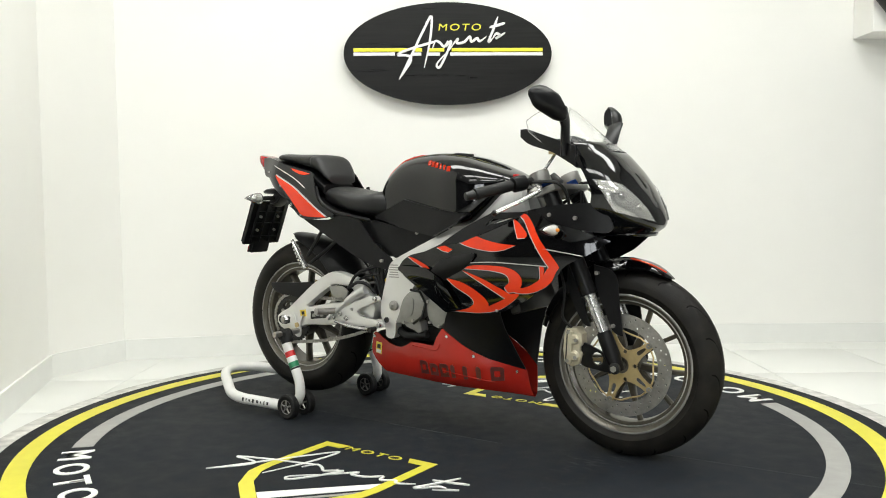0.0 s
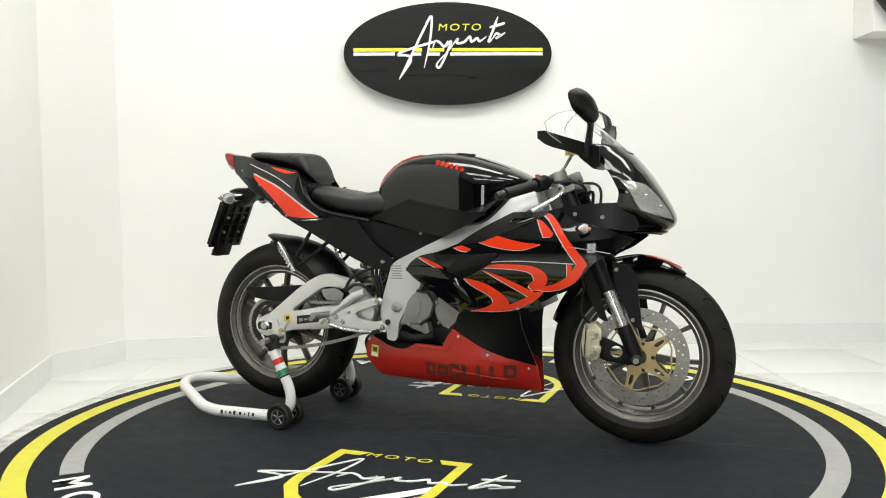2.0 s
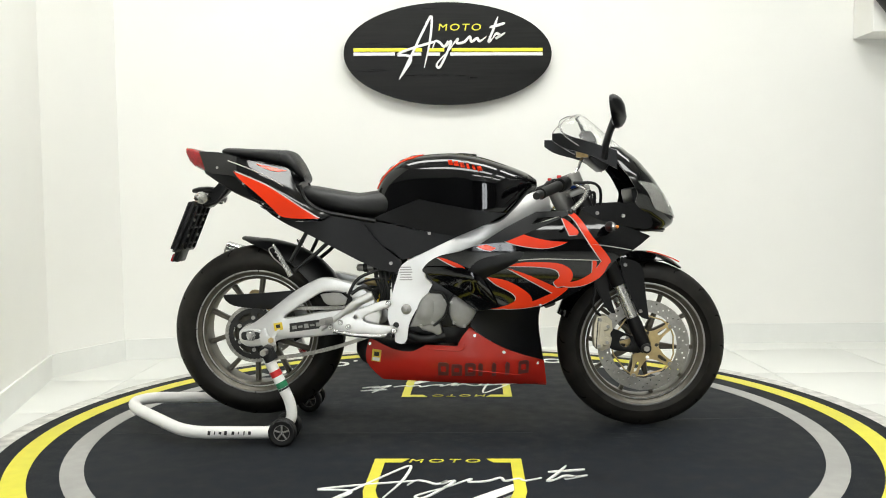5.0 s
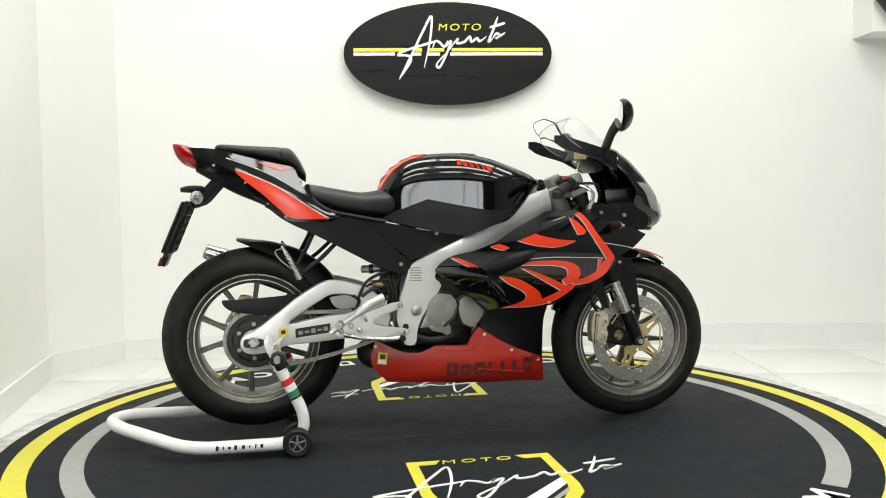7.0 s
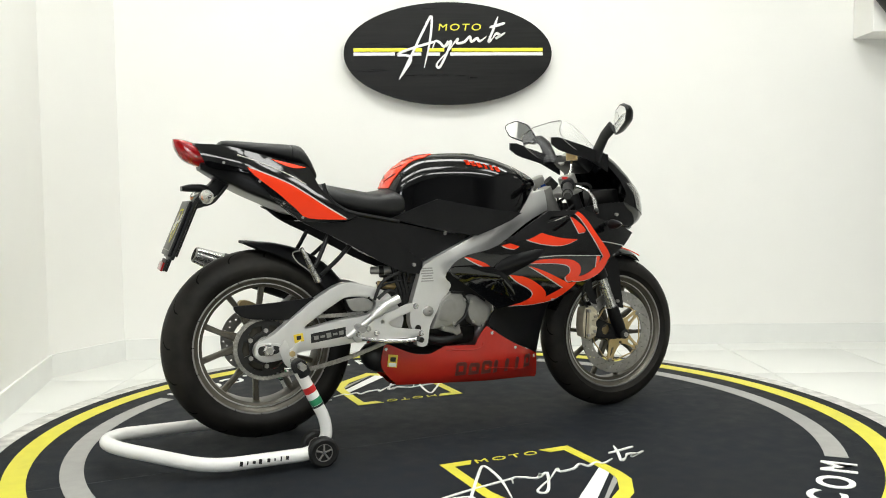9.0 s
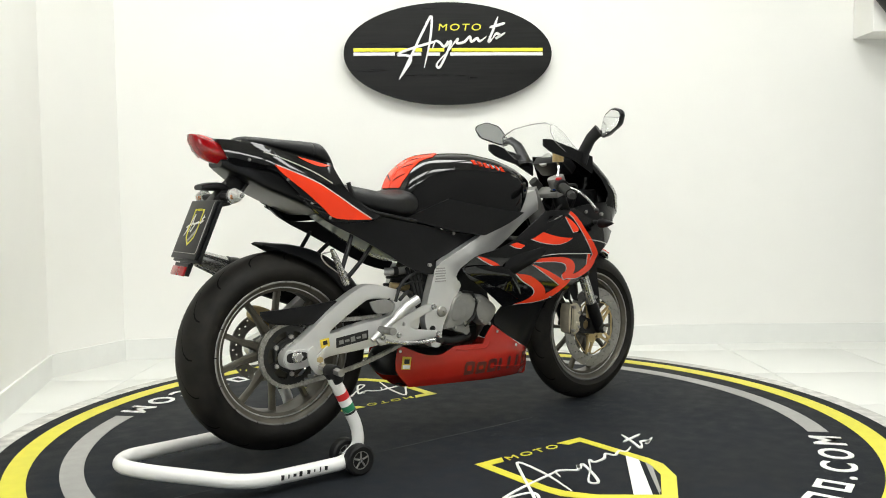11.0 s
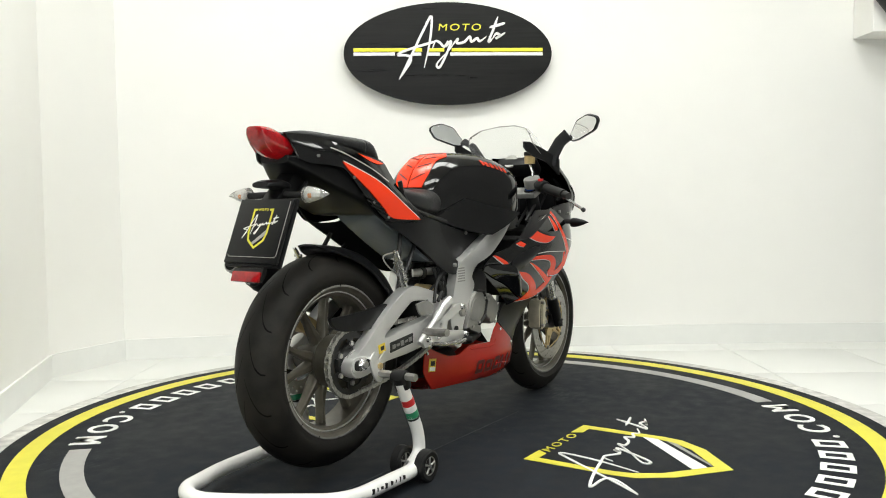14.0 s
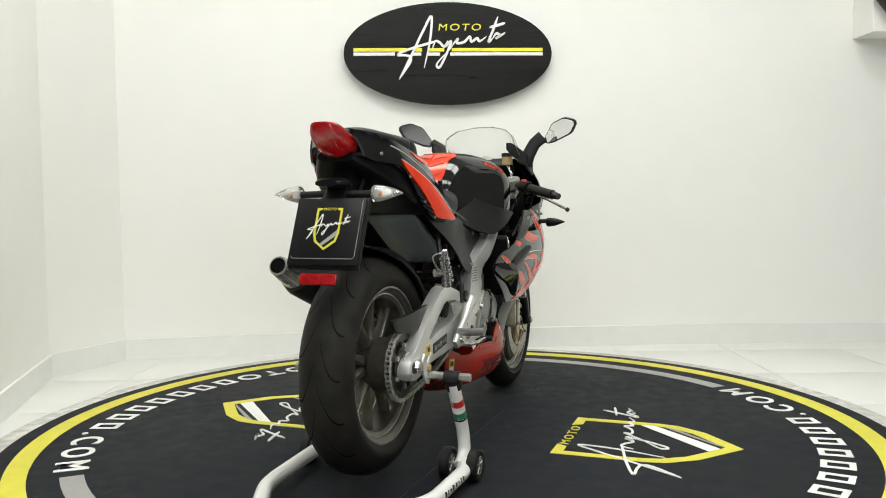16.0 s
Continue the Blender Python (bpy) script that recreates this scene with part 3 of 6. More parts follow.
disc_y = -0.062
part("brake_disc", plate(circle2(0.158, 96, FW.x, FW.z), disc_y, disc_y - 0.005, [circle2(0.116, 72, FW.x, FW.z)] + disc_holes(FW, (0.148, 0.137, 0.126), 20, 0.0033)), M_DISC, front_wheel, "drilled steel front brake disc")
star, slots = [], []
for i in range(5):
    a = radians(72 * i + 36)
    for da, r in ((-30, 0.052), (-22, 0.058), (-13, 0.072), (-8.5, 0.090), (-7, 0.106), (-5, 0.116), (5, 0.116), (7, 0.106), (8.5, 0.090), (13, 0.072), (22, 0.058), (30, 0.052)):
        star.append((FW.x + r * math.cos(a + radians(da)), FW.z + r * math.sin(a + radians(da))))
    ca, sa = math.cos(a), math.sin(a)
    slots.append([(FW.x + (0.083 + u) * ca - v * sa, FW.z + (0.083 + u) * sa + v * ca) for u, v in spline([(-0.018, -0.006), (0.012, -0.004), (0.012, 0.004), (-0.018, 0.006)], 3)])
    b = a + radians(36)
    slots.append(circle2(0.007, 8, FW.x + 0.045 * math.cos(b), FW.z + 0.045 * math.sin(b)))
part("disc_carrier", plate(star, disc_y - 0.004, disc_y + 0.004, slots + [circle2(0.026, 24, FW.x, FW.z)]), M_GOLD, front_wheel, "gold five-armed disc carrier")
for i in range(5):
    a = radians(72 * i + 36)
    for s in (-1, 1):
        b0, b1 = a + s * radians(7), a + s * radians(36)
        arc = [FW + Vector((r * math.cos(t), disc_y - 0.001, r * math.sin(t))) for t, r in ((b0, 0.109), (b0 * 0.6 + b1 * 0.4, 0.108), (b1, 0.102))]
        part("carrier_rib", tube(arc, 0.0028, 8), M_GOLD, front_wheel)
    p = FW + Vector((0.112 * math.cos(a), disc_y - 0.007, 0.112 * math.sin(a)))
    part("disc_bobbin", lathe([(-0.003, 0.003), (-0.003, 0.008), (0.005, 0.008), (0.005, 0.003)], 16, p), M_STEEL, front_wheel)
part("brake_disc", plate(circle2(0.110, 64, RW.x, RW.z), 0.092, 0.087, [circle2(0.07, 48, RW.x, RW.z)] + disc_holes(RW, (0.100, 0.090), 18, 0.0033)), M_DISC, rear_wheel, "drilled steel rear brake disc")
teeth = []
for k in range(40):
    a = 2 * math.pi * k / 40
    teeth += [(RW.x + r * math.cos(a + d), RW.z + r * math.sin(a + d)) for d, r in ((-0.05, 0.088), (-0.02, 0.094), (0.02, 0.094), (0.05, 0.088))]
cuts = [[(RW.x + r * math.cos(a), RW.z + r * math.sin(a)) for a, r in [(radians(60 * i + d), rr) for d, rr in ((-19, 0.054), (0, 0.052), (19, 0.054), (20, 0.072), (0, 0.075), (-20, 0.072))]] for i in range(6)]
part("sprocket_ring", lathe([(-0.1225, 0.036), (-0.1225, 0.040), (-0.118, 0.040), (-0.118, 0.036)], 32, RW), M_STEEL, rear_wheel)
part("sprocket", plate(teeth, -0.104, -0.098, cuts + [circle2(0.03, 20, RW.x, RW.z)]), M_DARKM, rear_wheel, "dark rear sprocket")
part("sprocket_hub", lathe([(-0.122, 0.012), (-0.122, 0.034), (-0.112, 0.040), (-0.100, 0.046), (-0.07, 0.062), (-0.07, 0.012)], 32, RW), M_DARKM, rear_wheel)
for k in range(6):
    a = radians(60 * k + 30)
    p = RW + Vector((0.056 * math.cos(a), -0.106, 0.056 * math.sin(a)))
    part("sprocket_bolt", rod(p, p + Vector((0, -0.007, 0)), 0.0075, seg=6), M_STEEL, rear_wheel)
part("hub_ring", lathe([(-0.124, 0.030), (-0.124, 0.037), (-0.119, 0.038), (-0.119, 0.030)], 32, RW), M_POLISH, rear_wheel)

# chain: one link after another round both sprockets
FS = Vector((-0.205, 0, 0.405))


def chain_path(n=170):
    big, small, pts = 0.0945, 0.036, []
    for k in range(60):
        a = radians(88) + radians(192) * k / 59
        pts.append(RW + Vector((big * math.cos(a), 0, big * math.sin(a))))
    a_end = radians(280)
    p0 = RW + Vector((big * math.cos(a_end), 0, big * math.sin(a_end)))
    p1 = FS + Vector((small * math.cos(radians(-72)), 0, small * math.sin(radians(-72))))
    for k in range(1, 40):
        u = k / 40
        pts.append(p0.lerp(p1, u) + Vector((0, 0, -0.022 * math.sin(math.pi * u))))
    for k in range(16):
        a = radians(-72) + radians(170) * k / 15
        pts.append(FS + Vector((small * math.cos(a), 0, small * math.sin(a))))
    p2 = pts[-1]
    for k in range(1, 40):
        u = k / 40
        pts.append(p2.lerp(pts[0], u) + Vector((0, 0, -0.006 * math.sin(math.pi * u))))
    return pts


path = chain_path()
path.append(path[0])
lengths = [0.0]
for a, b in zip(path, path[1:]):
    lengths.append(lengths[-1] + (b - a).length)
count = int(lengths[-1] / 0.0135)
bm = bmesh.new()
for k in range(count):
    mid = lengths[-1] * (k + 0.5) / count
    j = max(i for i in range(len(lengths) - 1) if lengths[i] <= mid)
    p = path[j].lerp(path[j + 1], (mid - lengths[j]) / max(1e-6, lengths[j + 1] - lengths[j]))
    d = path[j + 1] - path[j]
    ang = math.degrees(math.atan2(d.z, d.x))
    half = 0.0068 if k % 2 else 0.0052
    for s in (-1, 1):
        m = pose(p.x, -0.101 + s * half, p.z, 0, -ang, 0)
        b2 = bmesh.new()
        ring = [(0.0095 * x, 0.0075 * z * (0.72 if abs(x) < 0.1 else 1)) for x, z in ((-1, 0), (-0.75, 0.8), (0, 1), (0.75, 0.8), (1, 0), (0.75, -0.8), (0, -1), (-0.75, -0.8))]
        f = [b2.verts.new((x, -0.0008, z)) for x, z in ring]
        g = [b2.verts.new((x, 0.0008, z)) for x, z in ring]
        b2.faces.new(f)
        b2.faces.new(g[::-1])
        for q in range(8):
            b2.faces.new((f[q], g[q], g[(q + 1) % 8], f[(q + 1) % 8]))
        b2.transform(m)
        merge(bm, b2)
    e = rod((p.x - 0.0068 * math.cos(radians(ang)), -0.107, p.z - 0.0068 * math.sin(radians(ang))), (p.x - 0.0068 * math.cos(radians(ang)), -0.095, p.z - 0.0068 * math.sin(radians(ang))), 0.0038, seg=8)
    merge(bm, e)
tagged(part("chain", bm, M_CHAIN, bike, "steel drive chain"), kind="stuff")

# swingarm
arm_out = spline([(-0.729, 0.347), (-0.719, 0.370), (-0.700, 0.380), (-0.668, 0.396), (-0.603, 0.446), (-0.538, 0.495), (-0.464, 0.536), (-0.418, 0.543), (-0.36, 0.530), (-0.305, 0.512), (-0.270, 0.480), (-0.240, 0.43), (-0.240, 0.40), (-0.26, 0.372), (-0.350, 0.356), (-0.459, 0.342), (-0.574, 0.334), (-0.62, 0.318), (-0.69, 0.308), (-0.722, 0.322)], 4)
arm_hole = spline([(-0.568, 0.405), (-0.539, 0.433), (-0.465, 0.480), (-0.427, 0.496), (-0.36, 0.490), (-0.335, 0.474), (-0.345, 0.448), (-0.375, 0.434), (-0.458, 0.424)], 4)
both("swingarm", lambda s: flip(plate(arm_out, -0.142, -0.100, [arm_hole], 0.006), s), M_ALU, bike, "brushed aluminium swingarm")
part("swingarm_bridge", box((0.06, 0.23, 0.08), pose(-0.335, 0, 0.46), 0.01), M_DARKM, bike)
part("arm_window", plate([(-0.552, 0.358), (-0.438, 0.372), (-0.438, 0.402), (-0.552, 0.388)], -0.1435, -0.139), M_DARKM, bike, "dark recess with worn lettering")
bm = None
for k in range(5):
    bm = box((0.015, 0.003, (0.012, 0.007, 0.015, 0.006, 0.013)[k]), pose(-0.535 + k * 0.0205, -0.1438, 0.3745 + k * 0.0025, 0, -7, 0), 0, bm)
part("plain_bar", bm, M_CAST, bike)
part("axle_plate", plate(spline([(-0.727, 0.347), (-0.716, 0.368), (-0.66, 0.367), (-0.640, 0.348), (-0.66, 0.328), (-0.716, 0.326)], 5), -0.146, -0.140, [], 0.002), M_ALU, bike)
part("axle_slot", plate(spline([(-0.719, 0.347), (-0.710, 0.361), (-0.664, 0.360), (-0.650, 0.348), (-0.664, 0.335), (-0.710, 0.333)], 5), -0.1475, -0.145), M_DARKM, bike)
part("axle_nut", lathe([(-0.158, 0.002), (-0.158, 0.014), (-0.152, 0.020), (-0.146, 0.021), (-0.146, 0.002)], 6, (RW.x, 0, RW.z)), M_POLISH, bike)
part("axle", rod((RW.x, -0.162, RW.z), (RW.x, 0.15, RW.z), 0.0095), M_STEEL, bike)
part("sticker", box((0.03, 0.002, 0.026), pose(-0.591, -0.1432, 0.378, 0, -8, 0), 0), M_YELST, bike, "yellow sticker")
part("sticker_mark", box((0.014, 0.002, 0.012), pose(-0.591, -0.1444, 0.379, 0, -8, 0), 0), M_TAN, bike)
part("bobbin_bracket", plate(spline([(-0.635, 0.375), (-0.655, 0.35), (-0.638, 0.30), (-0.612, 0.285), (-0.598, 0.30), (-0.60, 0.34), (-0.585, 0.37), (-0.60, 0.362), (-0.622, 0.345)], 3), -0.152, -0.146, [], 0.001), M_ALU, bike)
part("bracket_bolt", rod((-0.615, -0.158, 0.332), (-0.615, -0.150, 0.332), 0.010, seg=6), M_GOLD, bike)
part("chain_guard", plate(spline([(-0.785, 0.486), (-0.785, 0.486), (-0.665, 0.490), (-0.538, 0.500), (-0.538, 0.500), (-0.530, 0.488), (-0.565, 0.458), (-0.604, 0.436), (-0.68, 0.438), (-0.751, 0.448), (-0.781, 0.470)], 3), -0.122, -0.110, [], 0.002), M_SATIN, bike, "black chain guard")

# frame spars and pivot plates
FRAME_OUT = spline([(0.335, 0.838), (0.335, 0.838), (0.262, 0.818), (0.19, 0.772), (0.081, 0.706), (-0.036, 0.650), (-0.145, 0.598), (-0.170, 0.575), (-0.178, 0.553), (-0.210, 0.446), (-0.212, 0.393), (-0.192, 0.347), (-0.190, 0.322), (-0.165, 0.315), (-0.150, 0.329),
                   (-0.142, 0.382), (-0.105, 0.450), (-0.062, 0.514), (-0.085, 0.545), (-0.050, 0.585), (0.06, 0.612), (0.169, 0.672), (0.25, 0.722), (0.35, 0.765), (0.35, 0.765)], 3)


def frame_y(x, z):
    mid = lerp(x, [-0.12, -0.036, 0.08, 0.19, 0.30, 0.36], [0.560, 0.600, 0.655, 0.722, 0.778, 0.805])
    bulge = 0.011 * max(0.0, 1 - ((z - mid) / 0.060) ** 2) * lerp(x, [-0.14, -0.02], [0, 1])
    return -(curve_at(x, [-0.25, -0.12, -0.03, 0.06, 0.16, 0.26, 0.36], [0.136, 0.138, 0.133, 0.122, 0.118, 0.098, 0.068]) + bulge)


frame_parts = both("frame_spar", lambda s: flip(skin(FRAME_OUT, frame_y, 0.034, step=0.011), s), M_ALU, bike, "brushed aluminium twin-spar frame")
part("pivot_bolt", lathe([(-0.152, 0.003), (-0.152, 0.009), (-0.148, 0.017), (-0.138, 0.018), (-0.138, 0.003)], 24, (-0.150, 0, 0.434)), M_STEEL, bike)
part("pivot_bolt", rod((-0.186, -0.141, 0.380), (-0.186, -0.130, 0.380), 0.010), M_DARKM, bike)
bm = None
for k in range(6):
    bm = box((0.044 - 0.004 * (k % 3), 0.0016, 0.004), pose(-0.150, frame_y(-0.15, 0.55) - 0.0008, 0.535 + k * 0.0085), 0, bm)
part("plain_bar", bm, M_GREYV, bike, "grey bars of worn print")
part("frame_lug", plate(spline([(0.028, 0.672), (0.034, 0.690), (0.088, 0.702), (0.096, 0.694), (0.062, 0.668), (0.040, 0.660)], 3), -0.112, -0.098, [circle2(0.006, 8, 0.044, 0.677)], 0.002), M_CAST, bike)

# engine
engine = part("engine", box((0.30, 0.20, 0.20), pose(-0.055, 0, 0.46), 0.03), M_DARKM, bike, "dark engine block")
part("engine_sump", box((0.26, 0.16, 0.10), pose(-0.07, 0, 0.35), 0.03), M_DARKM, engine)
part("cylinder", box((0.13, 0.13, 0.20), pose(0.07, 0, 0.59, 0, 25, 0), 0.02), M_DARKM, engine)
cover = spline([(-0.140, 0.372), (-0.140, 0.372), (-0.118, 0.422), (-0.101, 0.465), (-0.069, 0.490), (-0.030, 0.485), (-0.010, 0.452), (-0.022, 0.412), (-0.060, 0.381), (-0.060, 0.381)], 4)
part("sprocket_cover", plate(cover, -0.150, -0.09, [], 0.008), M_CAST, engine, "pale cast sprocket cover")
cov2 = spline([(-0.004, 0.46), (-0.004, 0.413), (0.014, 0.381), (0.045, 0.368), (0.078, 0.400), (0.085, 0.430), (0.050, 0.462), (0.02, 0.478)], 4)
part("clutch_cover", plate(cov2, -0.148, -0.09, [], 0.014), M_CAST, engine, "pale cast engine cover")
part("cover_foot", plate([(-0.11, 0.376), (-0.07, 0.395), (-0.035, 0.385), (-0.028, 0.352), (-0.045, 0.342), (-0.06, 0.352), (-0.095, 0.362)], -0.142, -0.10, [], 0.005), M_CAST, engine)
for bx, bz in ((-0.060, 0.388), (-0.018, 0.466), (-0.100, 0.378), (0.012, 0.388), (0.048, 0.376), (0.004, 0.458)):
    part("cover_bolt", rod((bx, -0.154, bz), (bx, -0.148, bz), 0.0055, seg=8), M_STEEL, engine)
part("hose", tube(rounded([(-0.02, -0.12, 0.34), (-0.10, -0.13, 0.325), (-0.15, -0.11, 0.345), (-0.21, -0.08, 0.34)], 0.03), 0.014), M_RUBBER, bike)
part("radiator", box((0.04, 0.26, 0.24), pose(0.30, 0, 0.55, 0, -20, 0), 0.006), M_DARKM, bike, "dark radiator behind the fairing")
part("rear_shock", rod((-0.30, 0.0, 0.40), (-0.20, 0.0, 0.60), 0.022), M_DARKM, bike, "dark rear shock")
bm = None
for k in range(7):
    z = 0.42 + k * 0.024
    ring = [Vector((-0.30 + (z - 0.40) * 0.5, 0, z)) + Vector((0.036 * math.cos(a), 0.036 * math.sin(a), 0.012 * a / 6.283)) for a in [2 * math.pi * q / 14 for q in range(15)]]
    bm = tube(ring, 0.005, 8, bm)
part("shock_spring", bm, M_DARKM, bike)

part("cover_seam", tube([(-0.058, -0.1505, 0.378), (-0.020, -0.1505, 0.405), (-0.006, -0.1505, 0.452), (-0.028, -0.1505, 0.490), (-0.069, -0.1505, 0.495)], 0.0045, 8), M_DARKM, engine)
part("cover_face", plate(spline([(-0.115, 0.405), (-0.098, 0.462), (-0.069, 0.470), (-0.055, 0.455), (-0.066, 0.405)], 4), -0.1535, -0.150, [], 0.0012), M_CAST, engine)
part("shock_linkage", plate(spline([(-0.33, 0.40), (-0.27, 0.43), (-0.22, 0.42), (-0.23, 0.38), (-0.30, 0.365)], 3), -0.06, -0.04, [], 0.003), M_STEEL, bike)
part("rear_master_hose", tube(rounded([(-0.335, -0.168, 0.49), (-0.30, -0.16, 0.515), (-0.27, -0.14, 0.505), (-0.25, -0.12, 0.47)], 0.03), 0.006, 8), M_RUBBER, bike)
part("cross_pipe", tube(rounded([(-0.320, -0.060, 0.572), (-0.300, -0.078, 0.573), (-0.25, -0.085, 0.575), (-0.19, -0.06, 0.57)], 0.04), 0.013, 14), M_STEEL, bike, "dull steel pipe behind the frame")
part("pipe_clamp", rod((-0.300, -0.077, 0.573), (-0.285, -0.080, 0.5735), 0.016, seg=16), M_DARKM, bike)
for k in range(3):
    part("hose", tube(rounded([(-0.26 + 0.02 * k, -0.10, 0.585), (-0.255 + 0.015 * k, -0.118, 0.54), (-0.235 + 0.012 * k, -0.115, 0.49), (-0.24 + 0.01 * k, -0.10, 0.44)], 0.04), 0.0065, 8), M_RUBBER, bike)
part("gold_reservoir", rod((-0.30, -0.06, 0.525), (-0.235, -0.075, 0.515), 0.012, seg=14, bevel=0.002), M_GOLD, bike, "gold shock reservoir")
for k in range(4):
    part("wiring", tube(rounded([(-0.30 + 0.02 * k, -0.09, 0.42 + 0.01 * k), (-0.27 + 0.015 * k, -0.105, 0.49), (-0.23 + 0.01 * k, -0.10, 0.53), (-0.20, -0.08 - 0.01 * k, 0.59)], 0.04), 0.0035, 6), M_RUBBER if k != 2 else M_YELST, bike)

# rider's footrest hanger, levers and pegs
part("footrest_hanger", plate([(-0.425, 0.372), (-0.383, 0.412), (-0.319, 0.436), (-0.232, 0.466), (-0.205, 0.468), (-0.195, 0.460), (-0.198, 0.449), (-0.286, 0.417), (-0.297, 0.409), (-0.294, 0.398), (-0.275, 0.390), (-0.190, 0.378), (-0.178, 0.370), (-0.178, 0.360), (-0.195, 0.353), (-0.366, 0.355), (-0.410, 0.352)], -0.170, -0.156, [circle2(0.006, 10, -0.322, 0.412)], 0.003), M_ALU, bike, "aluminium footrest hanger")
part("footpeg", tube([(-0.405, -0.165, 0.402), (-0.41, -0.20, 0.404), (-0.418, -0.255, 0.408)], 0.012, 10), M_STEEL, bike)
part("brake_lever", tube(rounded([(-0.395, -0.178, 0.366), (-0.33, -0.182, 0.352), (-0.25, -0.186, 0.348), (-0.205, -0.190, 0.352)], 0.04), 0.0065, 10), M_POLISH, bike)
part("lever_tip", rod((-0.205, -0.215, 0.352), (-0.205, -0.182, 0.352), 0.009), M_RUBBER, bike)
part("master_cylinder", tube([(-0.440, -0.168, 0.372), (-0.400, -0.168, 0.400), (-0.354, -0.168, 0.431), (-0.342, -0.168, 0.440), (-0.308, -0.165, 0.466), (-0.262, -0.162, 0.486)], 0.012, 14, taper=[0.7, 0.8, 0.8, 1.25, 1.3, 1.25]), M_ALU, bike)
part("heel_guard", plate(spline([(-0.44, 0.490), (-0.44, 0.490), (-0.428, 0.464), (-0.407, 0.451), (-0.357, 0.452), (-0.357, 0.452), (-0.348, 0.476), (-0.348, 0.476), (-0.381, 0.495)], 3), -0.160, -0.154, [], 0.0015), M_CAST, bike)
for bx, bz in ((-0.208, 0.458), (-0.190, 0.367), (-0.405, 0.380), (-0.372, 0.395), (-0.345, 0.38)):
    part("bolt", lathe([(-0.184, 0.003), (-0.184, 0.007), (-0.176, 0.010), (-0.172, 0.003)], 12, (bx, 0, bz)), M_POLISH, bike)
part("brake_hose", tube(rounded([(-0.345, -0.16, 0.485), (-0.32, -0.15, 0.54), (-0.26, -0.13, 0.565), (-0.20, -0.12, 0.575)], 0.04), 0.0055, 8), M_RUBBER, bike)
part("brake_hose", tube(rounded([(-0.36, -0.14, 0.49), (-0.30, -0.12, 0.53), (-0.24, -0.12, 0.54), (-0.20, -0.11, 0.53)], 0.04), 0.004, 8), M_RUBBER, bike)
part("wiring", tube(rounded([(-0.27, -0.10, 0.45), (-0.26, -0.11, 0.50), (-0.22, -0.11, 0.52), (-0.20, -0.10, 0.58)], 0.04), 0.006, 8), M_RUBBER, bike)

rear_caliper = part("rear_caliper", plate(spline([(-0.745, 0.452), (-0.735, 0.482), (-0.70, 0.478), (-0.655, 0.450), (-0.645, 0.415), (-0.665, 0.402), (-0.69, 0.420), (-0.72, 0.428)], 4), 0.078, 0.112, [], 0.006), M_GOLD, bike, "gold rear brake caliper")
part("caliper_bolt", rod((-0.72, 0.072, 0.455), (-0.72, 0.118, 0.455), 0.006, seg=8), M_STEEL, rear_caliper)
part("caliper_bolt", rod((-0.665, 0.072, 0.425), (-0.665, 0.118, 0.425), 0.006, seg=8), M_STEEL, rear_caliper)
# front fork, guard, caliper
AX = Vector((0.667, 0, 0.290))
FK = Vector((-0.42, 0, 1.0)).normalized()
for s in (-1, 1):
    o = Vector((0, s * 0.092, 0))
    leg = part("fork_leg", tube([AX + o - FK * 0.012, AX + o + FK * 0.03, AX + o + FK * 0.09, AX + o + FK * 0.115], 0.024, 16, taper=[0.8, 1, 1, 0.9]), M_SATIN, bike, "black fork foot")
    part("stanchion", rod(AX + o + FK * 0.10, AX + o + FK * 0.30, 0.0195, seg=20), M_POLISH, leg, "chromed fork tube")
    part("upper_tube", rod(AX + o + FK * 0.235, AX + o + FK * 0.60, 0.026, seg=20, bevel=0.003), M_SATIN, leg, "black upper fork tube")
    part("axle_cap", lathe([(-0.006, 0.002), (-0.006, 0.010), (-0.002, 0.017), (0.006, 0.018), (0.006, 0.002)], 20, AX + o * 1.24), M_DARKM, leg)
part("front_axle", rod((AX.x, -0.124, AX.z), (AX.x, 0.124, AX.z), 0.010, seg=6), M_STEEL, bike)
part("caliper_bracket", plate(spline([(0.665, 0.315), (0.62, 0.33), (0.56, 0.355), (0.535, 0.35), (0.54, 0.32), (0.55, 0.285), (0.60, 0.275), (0.655, 0.272)], 3), -0.090, -0.076, [circle2(0.02, 12, 0.60, 0.31)], 0.003), M_SATIN, bike)
caliper = part("brake_caliper", plate([(0.500, 0.398), (0.535, 0.402), (0.553, 0.384), (0.556, 0.350), (0.548, 0.345), (0.548, 0.330), (0.554, 0.324), (0.546, 0.290), (0.520, 0.278), (0.494, 0.290), (0.489, 0.330), (0.493, 0.375)], -0.100, -0.050, [], 0.004), M_CALIPER, bike, "pale gold brake caliper")
part("caliper_bridge", box((0.014, 0.012, 0.104), pose(0.516, -0.103, 0.340, 0, 4, 0), 0.003), M_CALIPER, caliper)
for bz in (0.366, 0.314):
    part("piston_housing", lathe([(-0.109, 0.002), (-0.109, 0.012), (-0.104, 0.017), (-0.096, 0.018), (-0.096, 0.002)], 20, (0.529, 0, bz)), M_CALIPER, caliper)
part("caliper_split", box((0.003, 0.003, 0.108), pose(0.502, -0.1005, 0.340, 0, 4, 0)), M_DARKM, caliper)
